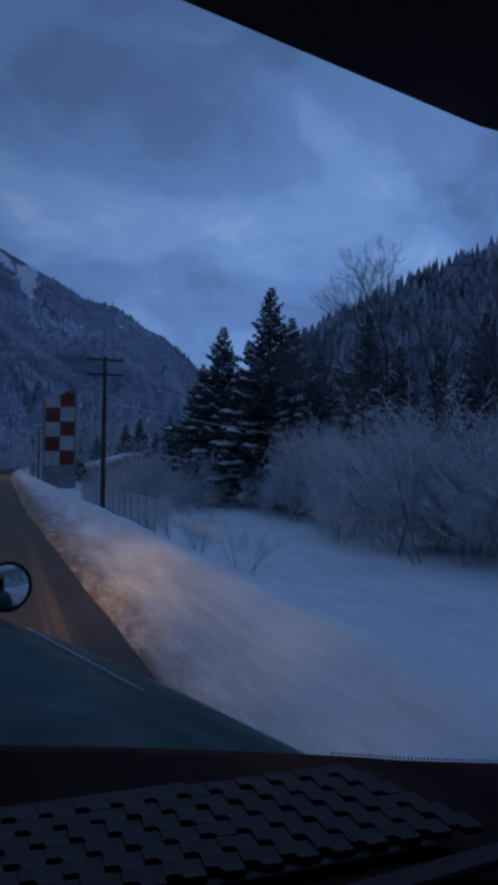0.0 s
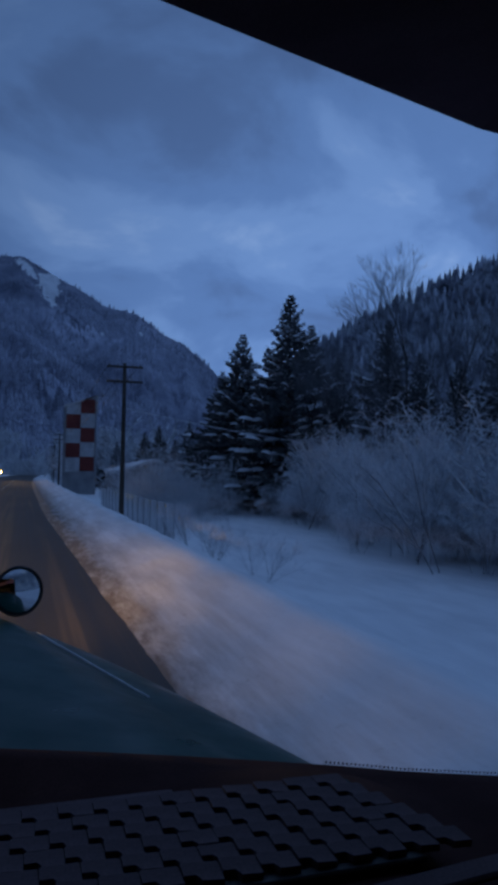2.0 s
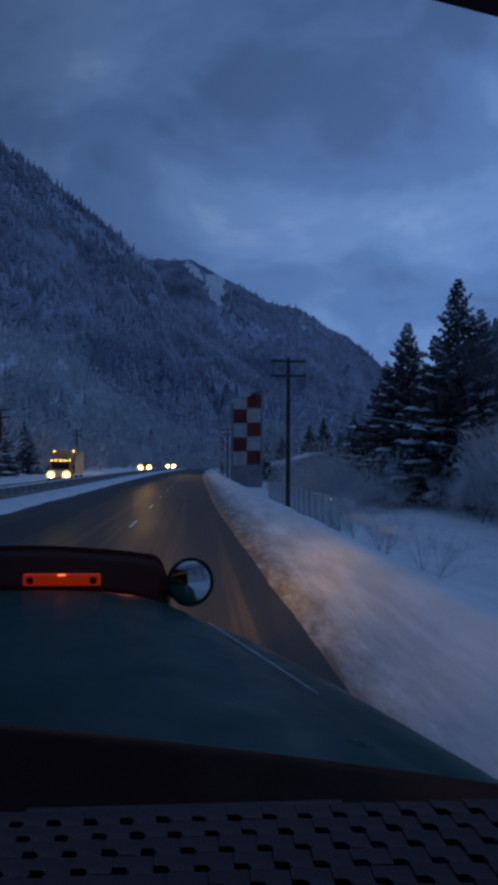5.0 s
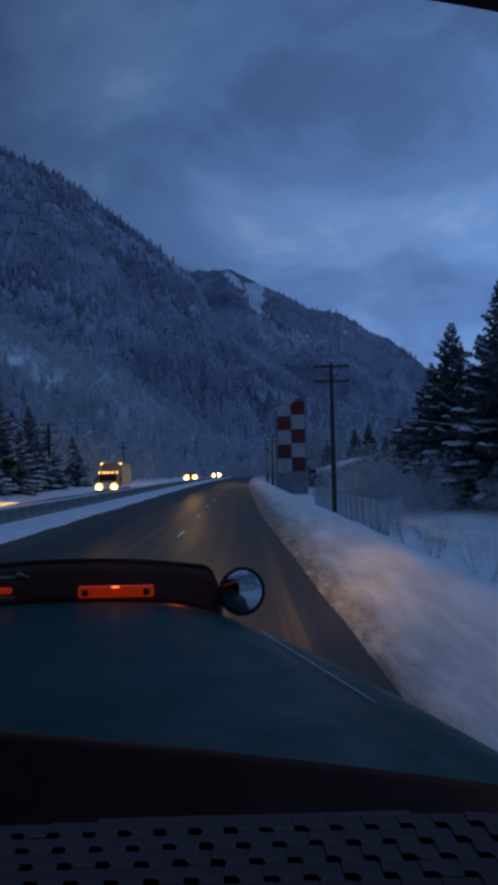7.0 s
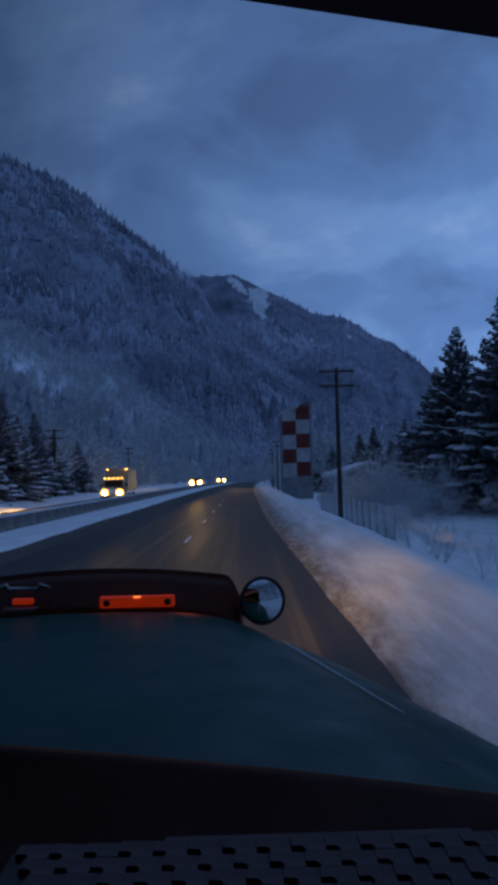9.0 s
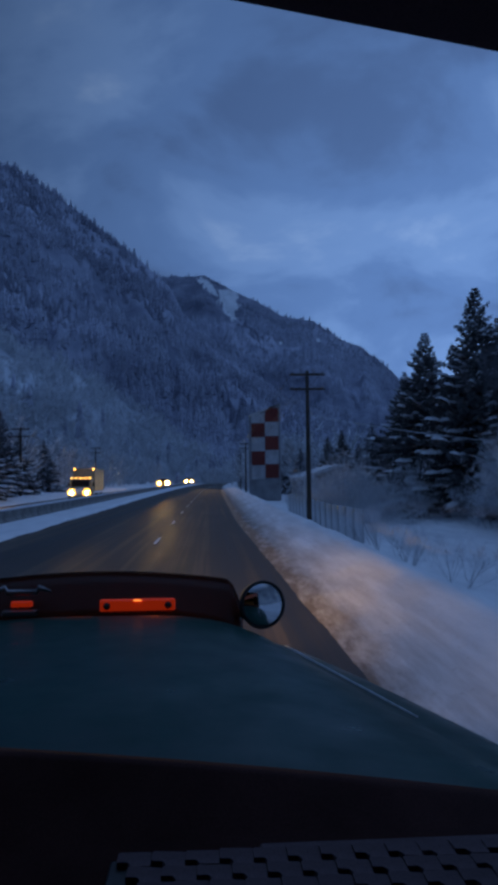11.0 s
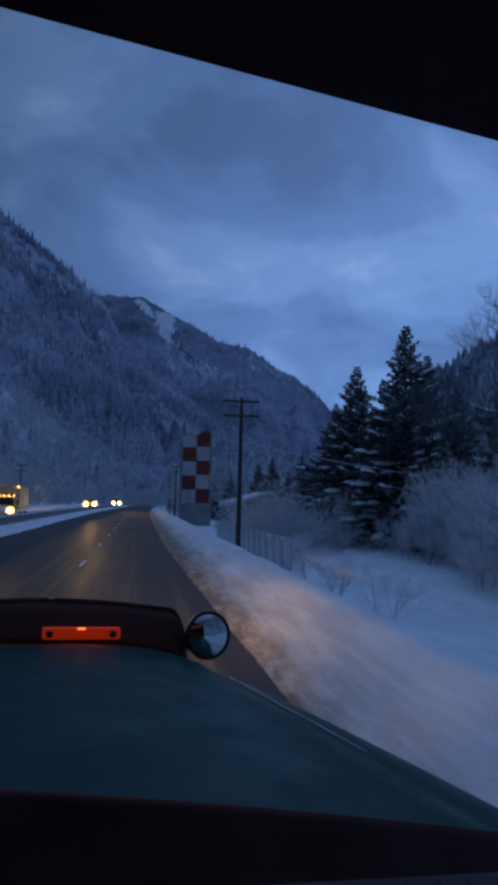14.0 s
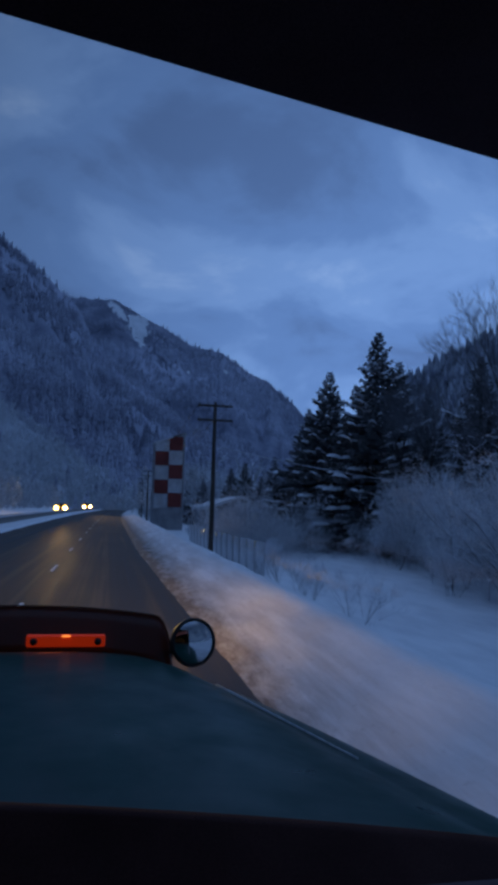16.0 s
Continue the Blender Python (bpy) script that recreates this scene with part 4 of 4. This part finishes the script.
def checker_tower(x, y, w=4.6, d=3.6, h=14.5):
    ob = thing("checkered_tower", "tall grey-clad tower with red and white checkered front", "tower", pose(x, y, ground_height(x, y) - 0.2, 0, 0, -7))
    zl, zr = h - 1.7, h
    v = [(-w / 2, -d / 2, 0), (w / 2, -d / 2, 0), (w / 2, d / 2, 0), (-w / 2, d / 2, 0), (-w / 2, -d / 2, zl), (w / 2, -d / 2, zr), (w / 2, d / 2, zr), (-w / 2, d / 2, zl)]
    f = [(0, 1, 5, 4), (1, 2, 6, 5), (2, 3, 7, 6), (3, 0, 4, 7), (4, 5, 6, 7), (3, 2, 1, 0)]
    part("body", mesh_of("body", v, f, CLAD), ob)
    part("roof_snow", mesh_of("roof_snow", [(a * (w / 2 + 0.1), b * (d / 2 + 0.1), (zr if a > 0 else zl) + 0.02 + c) for c in (0, 0.22) for a, b in ((-1, -1), (1, -1), (1, 1), (-1, 1))], [(0, 1, 5, 4), (1, 2, 6, 5), (2, 3, 7, 6), (3, 0, 4, 7), (4, 5, 6, 7)], SNOW), ob, "snow on the slanted roof")
    pw, ph = (w - 0.5) / 2, 2.1
    for c in range(2):
        for r in range(5):
            z = 3.4 + ph * r + (0.0 if c == 0 else 0.15)
            top_cut = 0.55 if (c == 0 and r == 4) else 0.0
            red = (c + r) % 2 == 1
            part("panel", box("panel", (pw - 0.06, 0.08, ph - 0.06 - top_cut), (-w / 2 + 0.3 + pw * (c + 0.5), -d / 2 - 0.05, z + ph / 2 - top_cut / 2), RED if red else WHITE, 0.012), ob, "faded red square panel" if red else "weathered white square panel")
    for k in range(9):
        part("cladding_rib", box("cladding_rib", (0.07, 0.07, 3.2), (-w / 2 + 0.25 + k * (w - 0.5) / 8, -d / 2 - 0.04, 1.7), CLAD), ob)
    for k in range(7):
        part("cladding_rib", box("cladding_rib", (0.07, 0.07, zl - 0.3), (-w / 2 - 0.04, -d / 2 + 0.3 + k * (d - 0.6) / 6, zl / 2), CLAD), ob)


checker_tower(7.9, 108)


def shed(x, y, w, d, h, turn, label):
    ob = thing("shed", label, "shed", pose(x, y, ground_height(x, y) - 0.2, 0, 0, turn), "yard buildings")
    part("wall", box("wall", (w, d, h), (0, 0, h / 2), CLAD, 0.02), ob)
    v = []
    for s in (-1, 1):
        v += [(-w / 2 - 0.4, s * (d / 2 + 0.4), h), (0, s * (d / 2 + 0.4), h + 0.16 * w), (w / 2 + 0.4, s * (d / 2 + 0.4), h)]
    v += [(a, b, c + 0.35) for a, b, c in v]
    f = [(0, 1, 7, 6), (1, 2, 8, 7), (3, 9, 10, 4), (4, 10, 11, 5), (6, 7, 10, 9), (7, 8, 11, 10), (0, 6, 9, 3), (2, 5, 11, 8), (0, 3, 4, 1), (1, 4, 5, 2)]
    part("roof", mesh_of("roof", v, f, SNOW), ob, "roof under thick snow")
    part("door", box("door", (1.0, 0.06, 2.0), (-w * 0.2, -d / 2 - 0.03, 1.05), BARK, 0.01), ob)
    part("window", box("window", (1.2, 0.06, 0.9), (w * 0.22, -d / 2 - 0.03, 1.5), BLACK, 0.01), ob)


shed(16.5, 98, 10, 7, 3.4, 6, "low grey shed with a snow-covered roof")
shed(25.0, 140, 7, 6, 2.6, -12, "small grey shed with a snow-covered roof")


def sheet_fence(x, y0, count):
    ob = thing("sheet_fence", "pale corrugated metal fence in snow", "fence", kind="structure")
    v, f = [], []
    for i in range(13):
        for z in (0, 2.0):
            v.append((0.05 * (i % 2), i * 0.2, z))
    f = [(2 * i, 2 * i + 2, 2 * i + 3, 2 * i + 1) for i in range(12)]
    sheet = mesh_of("sheet", v, f, WHITE)
    post = box("post", (0.05, 0.06, 1.98), (-0.02, 0, 0.99), STEEL)
    for i in range(count):
        y = y0 + 2.42 * i
        z = ground_height(x + bend(y), y) - 0.2
        part("sheet", sheet, ob, at=pose(x + bend(y), y, z))
        part("post", post, ob, at=pose(x + bend(y), y, z))


sheet_fence(7.5, 36, 15)


# ---- oncoming vehicles, at rest ----
def wheel(parent, x, y, r=0.5, w=0.3):
    ob = part("wheel", tube_mesh("wheel", [(x - w / 2, y, r), (x - w / 2 + 0.04, y, r), (x + w / 2 - 0.04, y, r), (x + w / 2, y, r)], [r * 0.9, r, r, r * 0.9], TYRE, 18), parent)
    part("rim", tube_mesh("rim", [(x - w / 2 - 0.01, y, r), (x + w / 2 + 0.01, y, r)], [r * 0.5, r * 0.45], STEEL, 12), ob)


def oncoming_truck(x, y):
    ob = thing("oncoming_truck", "pale box truck with lit headlamps on the oncoming lanes", "truck", pose(x, y, 0.0))
    part("cab", box("cab", (2.4, 2.0, 1.9), (0, -2.6, 1.75), YELLOW_LIT, 0.18, 3), ob)
    part("hood", box("hood", (2.0, 1.2, 1.0), (0, -3.9, 1.15), YELLOW_LIT, 0.15, 3), ob)
    part("windscreen", box("windscreen", (2.0, 0.06, 0.75), (0, -3.62, 2.15), BLACK, 0.02), ob, "dark windscreen")
    part("trailer", box("trailer", (2.5, 7.0, 2.7), (0, 2.1, 2.55), YELLOW_LIT, 0.05), ob, "tall pale box body")
    part("bumper", box("bumper", (2.4, 0.3, 0.4), (0, -4.55, 0.65), STEEL, 0.05), ob)
    part("grille", box("grille", (1.0, 0.08, 0.7), (0, -4.52, 1.25), CHROME, 0.03), ob)
    for s in (-1, 1):
        hl = part("headlamp", tube_mesh("headlamp", [(s * 0.85, -4.48, 1.1), (s * 0.85, -4.56, 1.1)], [0.46, 0.44], GLARE_RING, 16), ob, "lit headlamp widened by a yellow glare ring")
        part("bulb", tube_mesh("bulb", [(s * 0.85, -4.55, 1.1), (s * 0.85, -4.59, 1.1)], [0.20, 0.18], LAMP, 14), hl)
        for yy in (-3.6, 1.2, 4.4):
            wheel(ob, s * 1.05, yy)
        part("mirror", box("mirror", (0.18, 0.1, 0.45), (s * 1.4, -3.2, 2.0), BLACK, 0.02), ob)
    for k in range(5):
        part("clearance_lamp", box("clearance_lamp", (0.16, 0.06, 0.10), (-1.0 + 0.5 * k, -3.55, 2.76), LAMP_SMALL), ob, "lit amber clearance lamp")
    for s in (-1, 1):
        part("clearance_lamp", box("clearance_lamp", (0.16, 0.06, 0.12), (s * 1.1, -1.44, 3.8), LAMP_SMALL), ob, "lit amber clearance lamp")


def oncoming_van(x, y):
    ob = thing("oncoming_van", "dark van with lit headlamps on the oncoming lanes", "van", pose(x, y, 0.0, 0, 0, -heading(y)) @ Matrix.Scale(1.4, 4))
    part("body", box("body", (1.85, 4.5, 0.75), (0, 0, 0.68), TIMBER, 0.18, 3), ob)
    part("cabin", box("cabin", (1.6, 2.4, 0.65), (0, 0.3, 1.32), BLACK, 0.2, 3), ob, "dark glazed cabin")
    for s in (-1, 1):
        hl = part("headlamp", tube_mesh("headlamp", [(s * 0.80, -2.20, 0.85), (s * 0.80, -2.28, 0.85)], [0.56, 0.53], GLARE_RING, 12), ob, "lit headlamp inside an oversized glare ring")
        part("bulb", tube_mesh("bulb", [(s * 0.80, -2.27, 0.85), (s * 0.80, -2.31, 0.85)], [0.24, 0.22], LAMP, 12), hl)
        for yy in (-1.4, 1.4):
            wheel(ob, s * 0.82, yy, 0.33, 0.22)


oncoming_truck(-15.2, 86)
oncoming_van(-15.0 + bend(200), 200)
oncoming_van(-14.2 + bend(292), 292)


# ---- the truck that carries the camera ----
XC = -0.61
truck = thing("truck", "teal long-hood truck seen from its dark cab", "truck", pose(0, 0, 0))


def crease_x(y):
    return 0.18 + (2.9 - y) * 0.322


def hood_z(u):
    return 1.925 + 0.125 * (1 - abs(u) ** 4)


def build_hood():
    ys = list(np.linspace(1.0, 2.9, 24)) + [2.97, 3.03, 3.07, 3.10]
    us = [-1 + 2 * i / 40 for i in range(41)]
    verts, faces = [], []
    for y in ys:
        half = crease_x(y) - XC
        off = 0.088 + 0.172 * (1 - math.exp(-max(0.0, 2.97 - y) / 0.3))
        dip = 0.03 * max(0.0, (y - 2.97) / 0.13) ** 2
        row = []
        for s in (-1, 1):
            side = [(XC + s * (half + off * k), y, 1.925 - 0.33 * off * k ** 1.5 - dip) for k in (0.2, 0.5, 0.8, 1.0)]
            side += [(XC + s * (half + off + 0.025), y, 1.925 - 0.33 * off - 0.03), (XC + s * (half + off + 0.035), y, 1.925 - 0.33 * off - 0.10), (XC + s * (half + off + 0.04), y, 1.15)]
            row.append(side)
        line = list(reversed(row[0])) + [(XC + u * half, y, hood_z(u) - dip) for u in us] + row[1]
        verts += line
    w = len(line)
    for j in range(len(ys) - 1):
        for i in range(w - 1):
            a = j * w + i
            faces.append((a, a + 1, a + w + 1, a + w))
    base = len(verts) - w
    front = [(x, 3.22, min(z - 0.06, 1.9)) for x, y, z in verts[base:]]
    low = [(x, 3.30, 0.9) for x, y, z in verts[base:]]
    verts += front + low
    for k in range(2):
        for i in range(w - 1):
            a = base + k * w + i
            faces.append((a, a + 1, a + w + 1, a + w))
    part("hood", mesh_of("hood", verts, faces, PAINT, True), truck, "teal painted hood")
    # thin pale strip in place of the sky's reflection along the crease
    for s in (-1, 1):
        pts = [(XC + s * (crease_x(y) - XC - 0.004), y, 1.9392) for y in np.linspace(2.0, 2.88, 14)]
        part("crease_glint", tube_mesh("crease_glint", pts, [0.0026 + 0.0008 * min(1.0, k / 5) for k in range(14)], CREASE_GLINT, 6), truck, "thin pale strip for the sky's glint on the hood crease")


build_hood()


def build_deflector():
    half = 0.635
    v, f = [], []
    n = 60
    for i in range(n + 1):
        u = -1 + 2 * i / n
        top = 2.205 - 0.045 * u * u - 0.17 * max(0.0, (abs(u) - 0.86) / 0.14) ** 3
        bot = min(hood_z(u * 0.9) - 0.035, top - 0.02)
        for k in range(5):
            t = k / 4
            y = 3.08 + 0.10 * t - 0.05 * u * u
            v.append((XC + half * u, y, bot + (top - bot) * t))
    for i in range(n):
        for k in range(4):
            a = i * 5 + k
            f.append((a, a + 5, a + 6, a + 1))
    ob = part("bug_deflector", mesh_of("bug_deflector", v, f, SMOKED, True), truck, "smoked acrylic shield along the hood front")
    sol = ob.modifiers.new("thickness", "SOLIDIFY")
    sol.thickness = 0.006
    rim = [(XC + half * u, 3.18 - 0.05 * u * u, 2.205 - 0.045 * u * u - 0.17 * max(0.0, (abs(u) - 0.86) / 0.14) ** 3 + 0.003) for u in [-1 + i / 30 for i in range(61)]]
    part("shield_rim", tube_mesh("shield_rim", rim, [0.0025] * 61, DARK_PLASTIC, 6), truck)
    lamp = part("marker_lamp", box("marker_lamp", (0.315, 0.02, 0.050), (-0.420, 3.045, 2.085), AMBER, 0.006), truck, "long amber marker lamp, lit")
    part("bulb", box("bulb", (0.035, 0.010, 0.008), (-0.420, 3.034, 2.105), AMBER_BULB, 0.003), lamp)
    for x in (-0.548, -0.292):
        part("bolt", tube_mesh("bolt", [(x, 3.036, 2.083), (x, 3.026, 2.083)], [0.016, 0.013], BLACK, 10), lamp)
    other = part("marker_lamp", box("marker_lamp", (0.09, 0.02, 0.026), (-0.9, 3.045, 2.098), AMBER, 0.006), truck)
    part("emblem", tube_mesh("emblem", [(-1.02, 3.04, 2.15), (-0.97, 3.045, 2.165), (-0.96, 3.05, 2.145), (-0.84, 3.05, 2.145), (-0.83, 3.045, 2.165), (-0.78, 3.04, 2.15)], [0.004, 0.012, 0.013, 0.013, 0.012, 0.004], DULL_CHROME, 10), truck, "winged chrome hood ornament")
    part("emblem_base", box("emblem_base", (0.14, 0.05, 0.022), (-0.9, 3.02, 2.066), DULL_CHROME, 0.006, 2), truck, "chrome ornament base")


build_deflector()


def build_mirror(c, normal, r=0.1):
    turn = Vector(normal).to_track_quat("Z", "Y").to_matrix().to_4x4()
    m = Matrix.Translation(c) @ turn
    bm = bmesh.new()
    rings = []
    big = 0.19
    for k in range(9):
        a = r * k / 8
        z = math.sqrt(big * big - a * a) - math.sqrt(big * big - r * r)
        rings.append([bm.verts.new((a * math.cos(t), a * math.sin(t), z)) for t in [2 * math.pi * i / 40 for i in range(40)]] if k else [bm.verts.new((0, 0, z))])
    for k in range(8):
        for i in range(40):
            j = (i + 1) % 40
            bm.faces.new([rings[0][0], rings[1][i], rings[1][j]] if k == 0 else [rings[k][i], rings[k + 1][i], rings[k + 1][j], rings[k][j]])
    glass_mesh = bm_mesh("mirror_glass", bm, MIRROR, True)
    v, f = [], []
    for i in range(40):
        t = 2 * math.pi * i / 40
        for q in ((r - 0.003, 0.006), (r + 0.006, 0.008), (r + 0.009, -0.004), (r + 0.004, -0.03), (r * 0.5, -0.06)):
            v.append((q[0] * math.cos(t), q[0] * math.sin(t), q[1]))
    for i in range(40):
        for k in range(4):
            a, b = i * 5 + k, ((i + 1) % 40) * 5 + k
            f.append((a, b, b + 1, a + 1))
    f.append(tuple(i * 5 + 4 for i in range(40)))
    housing = part("fender_mirror", mesh_of("fender_mirror", v, f, BLACK, True), truck, "round convex mirror in a black rim", m)
    part("mirror_glass", glass_mesh, housing, "convex mirror glass")
    part("mirror_stalk", tube_mesh("mirror_stalk", [(c[0], c[1] + 0.05, c[2] - 0.01), (c[0] - 0.05, c[1] + 0.07, c[2] - 0.04), (c[0] - 0.15, c[1] + 0.05, c[2] - 0.07)], [0.014, 0.012, 0.016], BLACK, 8), truck)


build_mirror((0.11, 3.08, 2.068), (0.34, -1.0, 0.10), 0.094)


def slab(name, corners, thick, mat, label=""):
    """A panel with thickness from a row of (front, back) point pairs."""
    v, f = [], []
    n = len(corners)
    for a, b in corners:
        v += [a, b, (a[0], a[1], a[2] + thick), (b[0], b[1], b[2] + thick)]
    for i in range(n - 1):
        p, q = 4 * i, 4 * i + 4
        f += [(p, q, q + 1, p + 1), (p + 2, p + 3, q + 3, q + 2), (p, p + 2, q + 2, q), (p + 1, q + 1, q + 3, p + 3)]
    f += [(0, 1, 3, 2), (4 * n - 4, 4 * n - 2, 4 * n - 1, 4 * n - 3)]
    return part(name, mesh_of(name, v, f, mat), truck, label)


def build_cab():
    # header above the windscreen, its lower edge running down to the side
    edge = [(-0.193 + 0.687 * s, 0.489 + 0.316 * s, 2.974 + 0.097 * s) for s in (-2.8, -1.6, -0.8, 0.0, 0.5, 1.0, 1.42)]
    edge += [(0.815, 0.935, 3.108), (0.97, 0.90, 3.095)]
    slab("header_panel", [(e, (e[0], e[1] - 0.30, e[2] + 0.02)) for e in edge], 0.45, HEADLINER, "dark headliner over the windscreen")
    # dash top: rises to the foot of the windscreen
    xs = np.linspace(-2.15, 0.95, 40)
    v, f = [], []
    for x in xs:
        z = 2.226 - 0.12 * x + 0.010 - 0.045 * min(0.6, abs(x - 0.05)) ** 2
        y = 0.946 - 0.0155 * (x + 0.4) - 0.05 * max(0.0, x - 0.6)
        top = min(2.192, 2.192 + (z - 0.008 - 2.192) * smooth(0.48, 0.62, x))
        v += [(x, y + 0.04, z - 0.06), (x, y + 0.012, z - 0.012), (x, y, z), (x, y - 0.02, z - 0.004), (x, y - 0.07, top), (x, 0.50, top - 0.007), (x, 0.46, top - 0.032), (x, 0.44, 1.6)]
    for i in range(len(xs) - 1):
        for k in range(7):
            a = i * 8 + k
            f.append((a, a + 8, a + 9, a + 1))
    part("dashboard", mesh_of("dashboard", v, f, DARK_PLASTIC, True), truck, "black textured dashboard")
    for name, size, c in (("cab_roof", (3.30, 2.62, 0.06), (XC, -0.41, 3.56)), ("cab_back", (3.30, 0.06, 2.50), (XC, -1.70, 2.28)), ("cab_floor", (3.30, 2.62, 0.06), (XC, -0.41, 1.03)), ("cab_side", (0.06, 2.62, 2.50), (XC + 1.62, -0.41, 2.28)), ("cab_side", (0.06, 2.62, 2.50), (XC - 1.62, -0.41, 2.28)), ("firewall", (3.18, 0.05, 1.08), (XC, 0.87, 1.58))):
        part(name, box(name, size, c, BLACK), truck)
    for k in range(5):
        part("clearance_lamp", box("clearance_lamp", (0.14, 0.08, 0.06), (XC - 1.2 + 0.6 * k, 0.84, 3.64), ROOF_LAMP, 0.01), truck, "lit amber clearance lamp on the cab roof")
    for x in (XC + 1.665, XC - 1.665):
        part("door_skin", box("door_skin", (0.02, 2.62, 2.7), (x, -0.41, 2.18), PAINT, 0.005), truck, "teal painted cab side")
    part("cab_brow", box("cab_brow", (3.30, 0.20, 0.05), (XC, 0.84, 3.60), PAINT, 0.01), truck)


build_cab()


def build_front():
    """Bumper, headlamps with added light baffles, and front wheels, on the road."""
    part("bumper", box("bumper", (2.1, 0.30, 0.38), (XC, 3.25, 0.62), CHROME, 0.05, 2), truck, "chrome bumper")
    for s in (-1, 1):
        part("headlamp", tube_mesh("headlamp", [(XC + s * 0.91, 3.30, 0.97), (XC + s * 0.91, 3.42, 0.97)], [0.13, 0.12], WHITE, 16), truck, "round headlamp")
        # unseen plate and lip, added to block the lamp spots above level
        part("cutoff_baffle", box("cutoff_baffle", (1.10, 0.45, 0.014), (XC + s * 0.91, 3.625, 0.9895), PAINT, 0.003), truck)
        part("baffle_lip", box("baffle_lip", (1.10, 0.012, 0.030), (XC + s * 0.91, 3.857, 0.9810), PAINT), truck)
        wheel(truck, XC + s * 1.0, 2.35, 0.52, 0.32)
        wheel(truck, XC + s * 1.0, -1.2, 0.52, 0.32)
    part("chassis_rail", box("chassis_rail", (0.9, 5.2, 0.25), (XC, 0.6, 0.78), BLACK, 0.02), truck)
    part("axle", box("axle", (2.0, 0.12, 0.12), (XC, 2.35, 0.52), BLACK, 0.02), truck)


build_front()


def build_mat():
    """Ribbed rubber mat of staggered raised blocks."""
    mat_ob = part("dash_mat", box("dash_mat", (0.72, 0.185, 0.006), (0.145, 0.715, 2.194), BLACK, 0.002), truck, "dark mat on the dashboard")
    w, d, h = 0.0182, 0.0148, 0.0035
    outline = [(-w, -d + 0.009), (-w + 0.012, -d + 0.009), (-w + 0.016, -d), (w, -d), (w, d - 0.002), (w - 0.002, d), (-w + 0.002, d), (-w, d - 0.002)]
    v = [(x, y, -h) for x, y in outline] + [(x, y, h) for x, y in outline]
    block = mesh_of("raised_block", v, [(k, (k + 1) % 8, 8 + (k + 1) % 8, 8 + k) for k in range(8)] + [tuple(range(8, 16)), tuple(reversed(range(8)))], RUBBER)
    r = random.Random(9)
    for i in range(4, 23):
        for j in range(6):
            x = -0.335 + 0.0368 * i + 0.013 * j
            y = 0.795 - 0.030 * j
            part("raised_block", block, mat_ob, at=pose(x, y, 2.2005 + r.uniform(-0.0004, 0.0004), r.uniform(-2, 2), 3 + r.uniform(-2, 2), r.uniform(-1.5, 1.5)))
    part("mat_edge", box("mat_edge", (0.34, 0.014, 0.008), (0.12, 0.815, 2.199), RUBBER, 0.002), mat_ob)
    part("dash_ledge", box("dash_ledge", (0.50, 0.03, 0.008), (0.36, 0.575, 2.193), RUBBER, 0.003, 1, pose(0, 0, 0, 0, 0, 6)), truck)


build_mat()


def build_frit():
    """Black dots printed along the foot of the windscreen."""
    v, f = [], []
    for j in range(2):
        for i in range(112):
            x = 0.53 + 0.0064 * (i + 0.5 * (j % 2))
            z = 2.236 - 0.12 * x + 0.010 - 0.045 * min(0.6, abs(x - 0.05)) ** 2 + 0.0050 * j - 0.013
            y = 0.950 - 0.0155 * (x + 0.4) - 0.05 * max(0.0, x - 0.6)
            r, s = 0.0021 - 0.0005 * j, len(v)
            v += [(x + r * math.cos(k * math.pi / 3), y, z + r * math.sin(k * math.pi / 3)) for k in range(6)]
            v += [(x + r * math.cos(k * math.pi / 3), y + 0.001, z + r * math.sin(k * math.pi / 3)) for k in range(6)]
            f += [tuple(s + k for k in range(6)), tuple(s + 11 - k for k in range(6))] + [(s + k, s + (k + 1) % 6, s + 6 + (k + 1) % 6, s + 6 + k) for k in range(6)]
    tagged(part("frit_dots", mesh_of("frit_dots", v, f, DARK_PLASTIC), truck, "black dots along the windscreen foot"), kind="stuff")


build_frit()
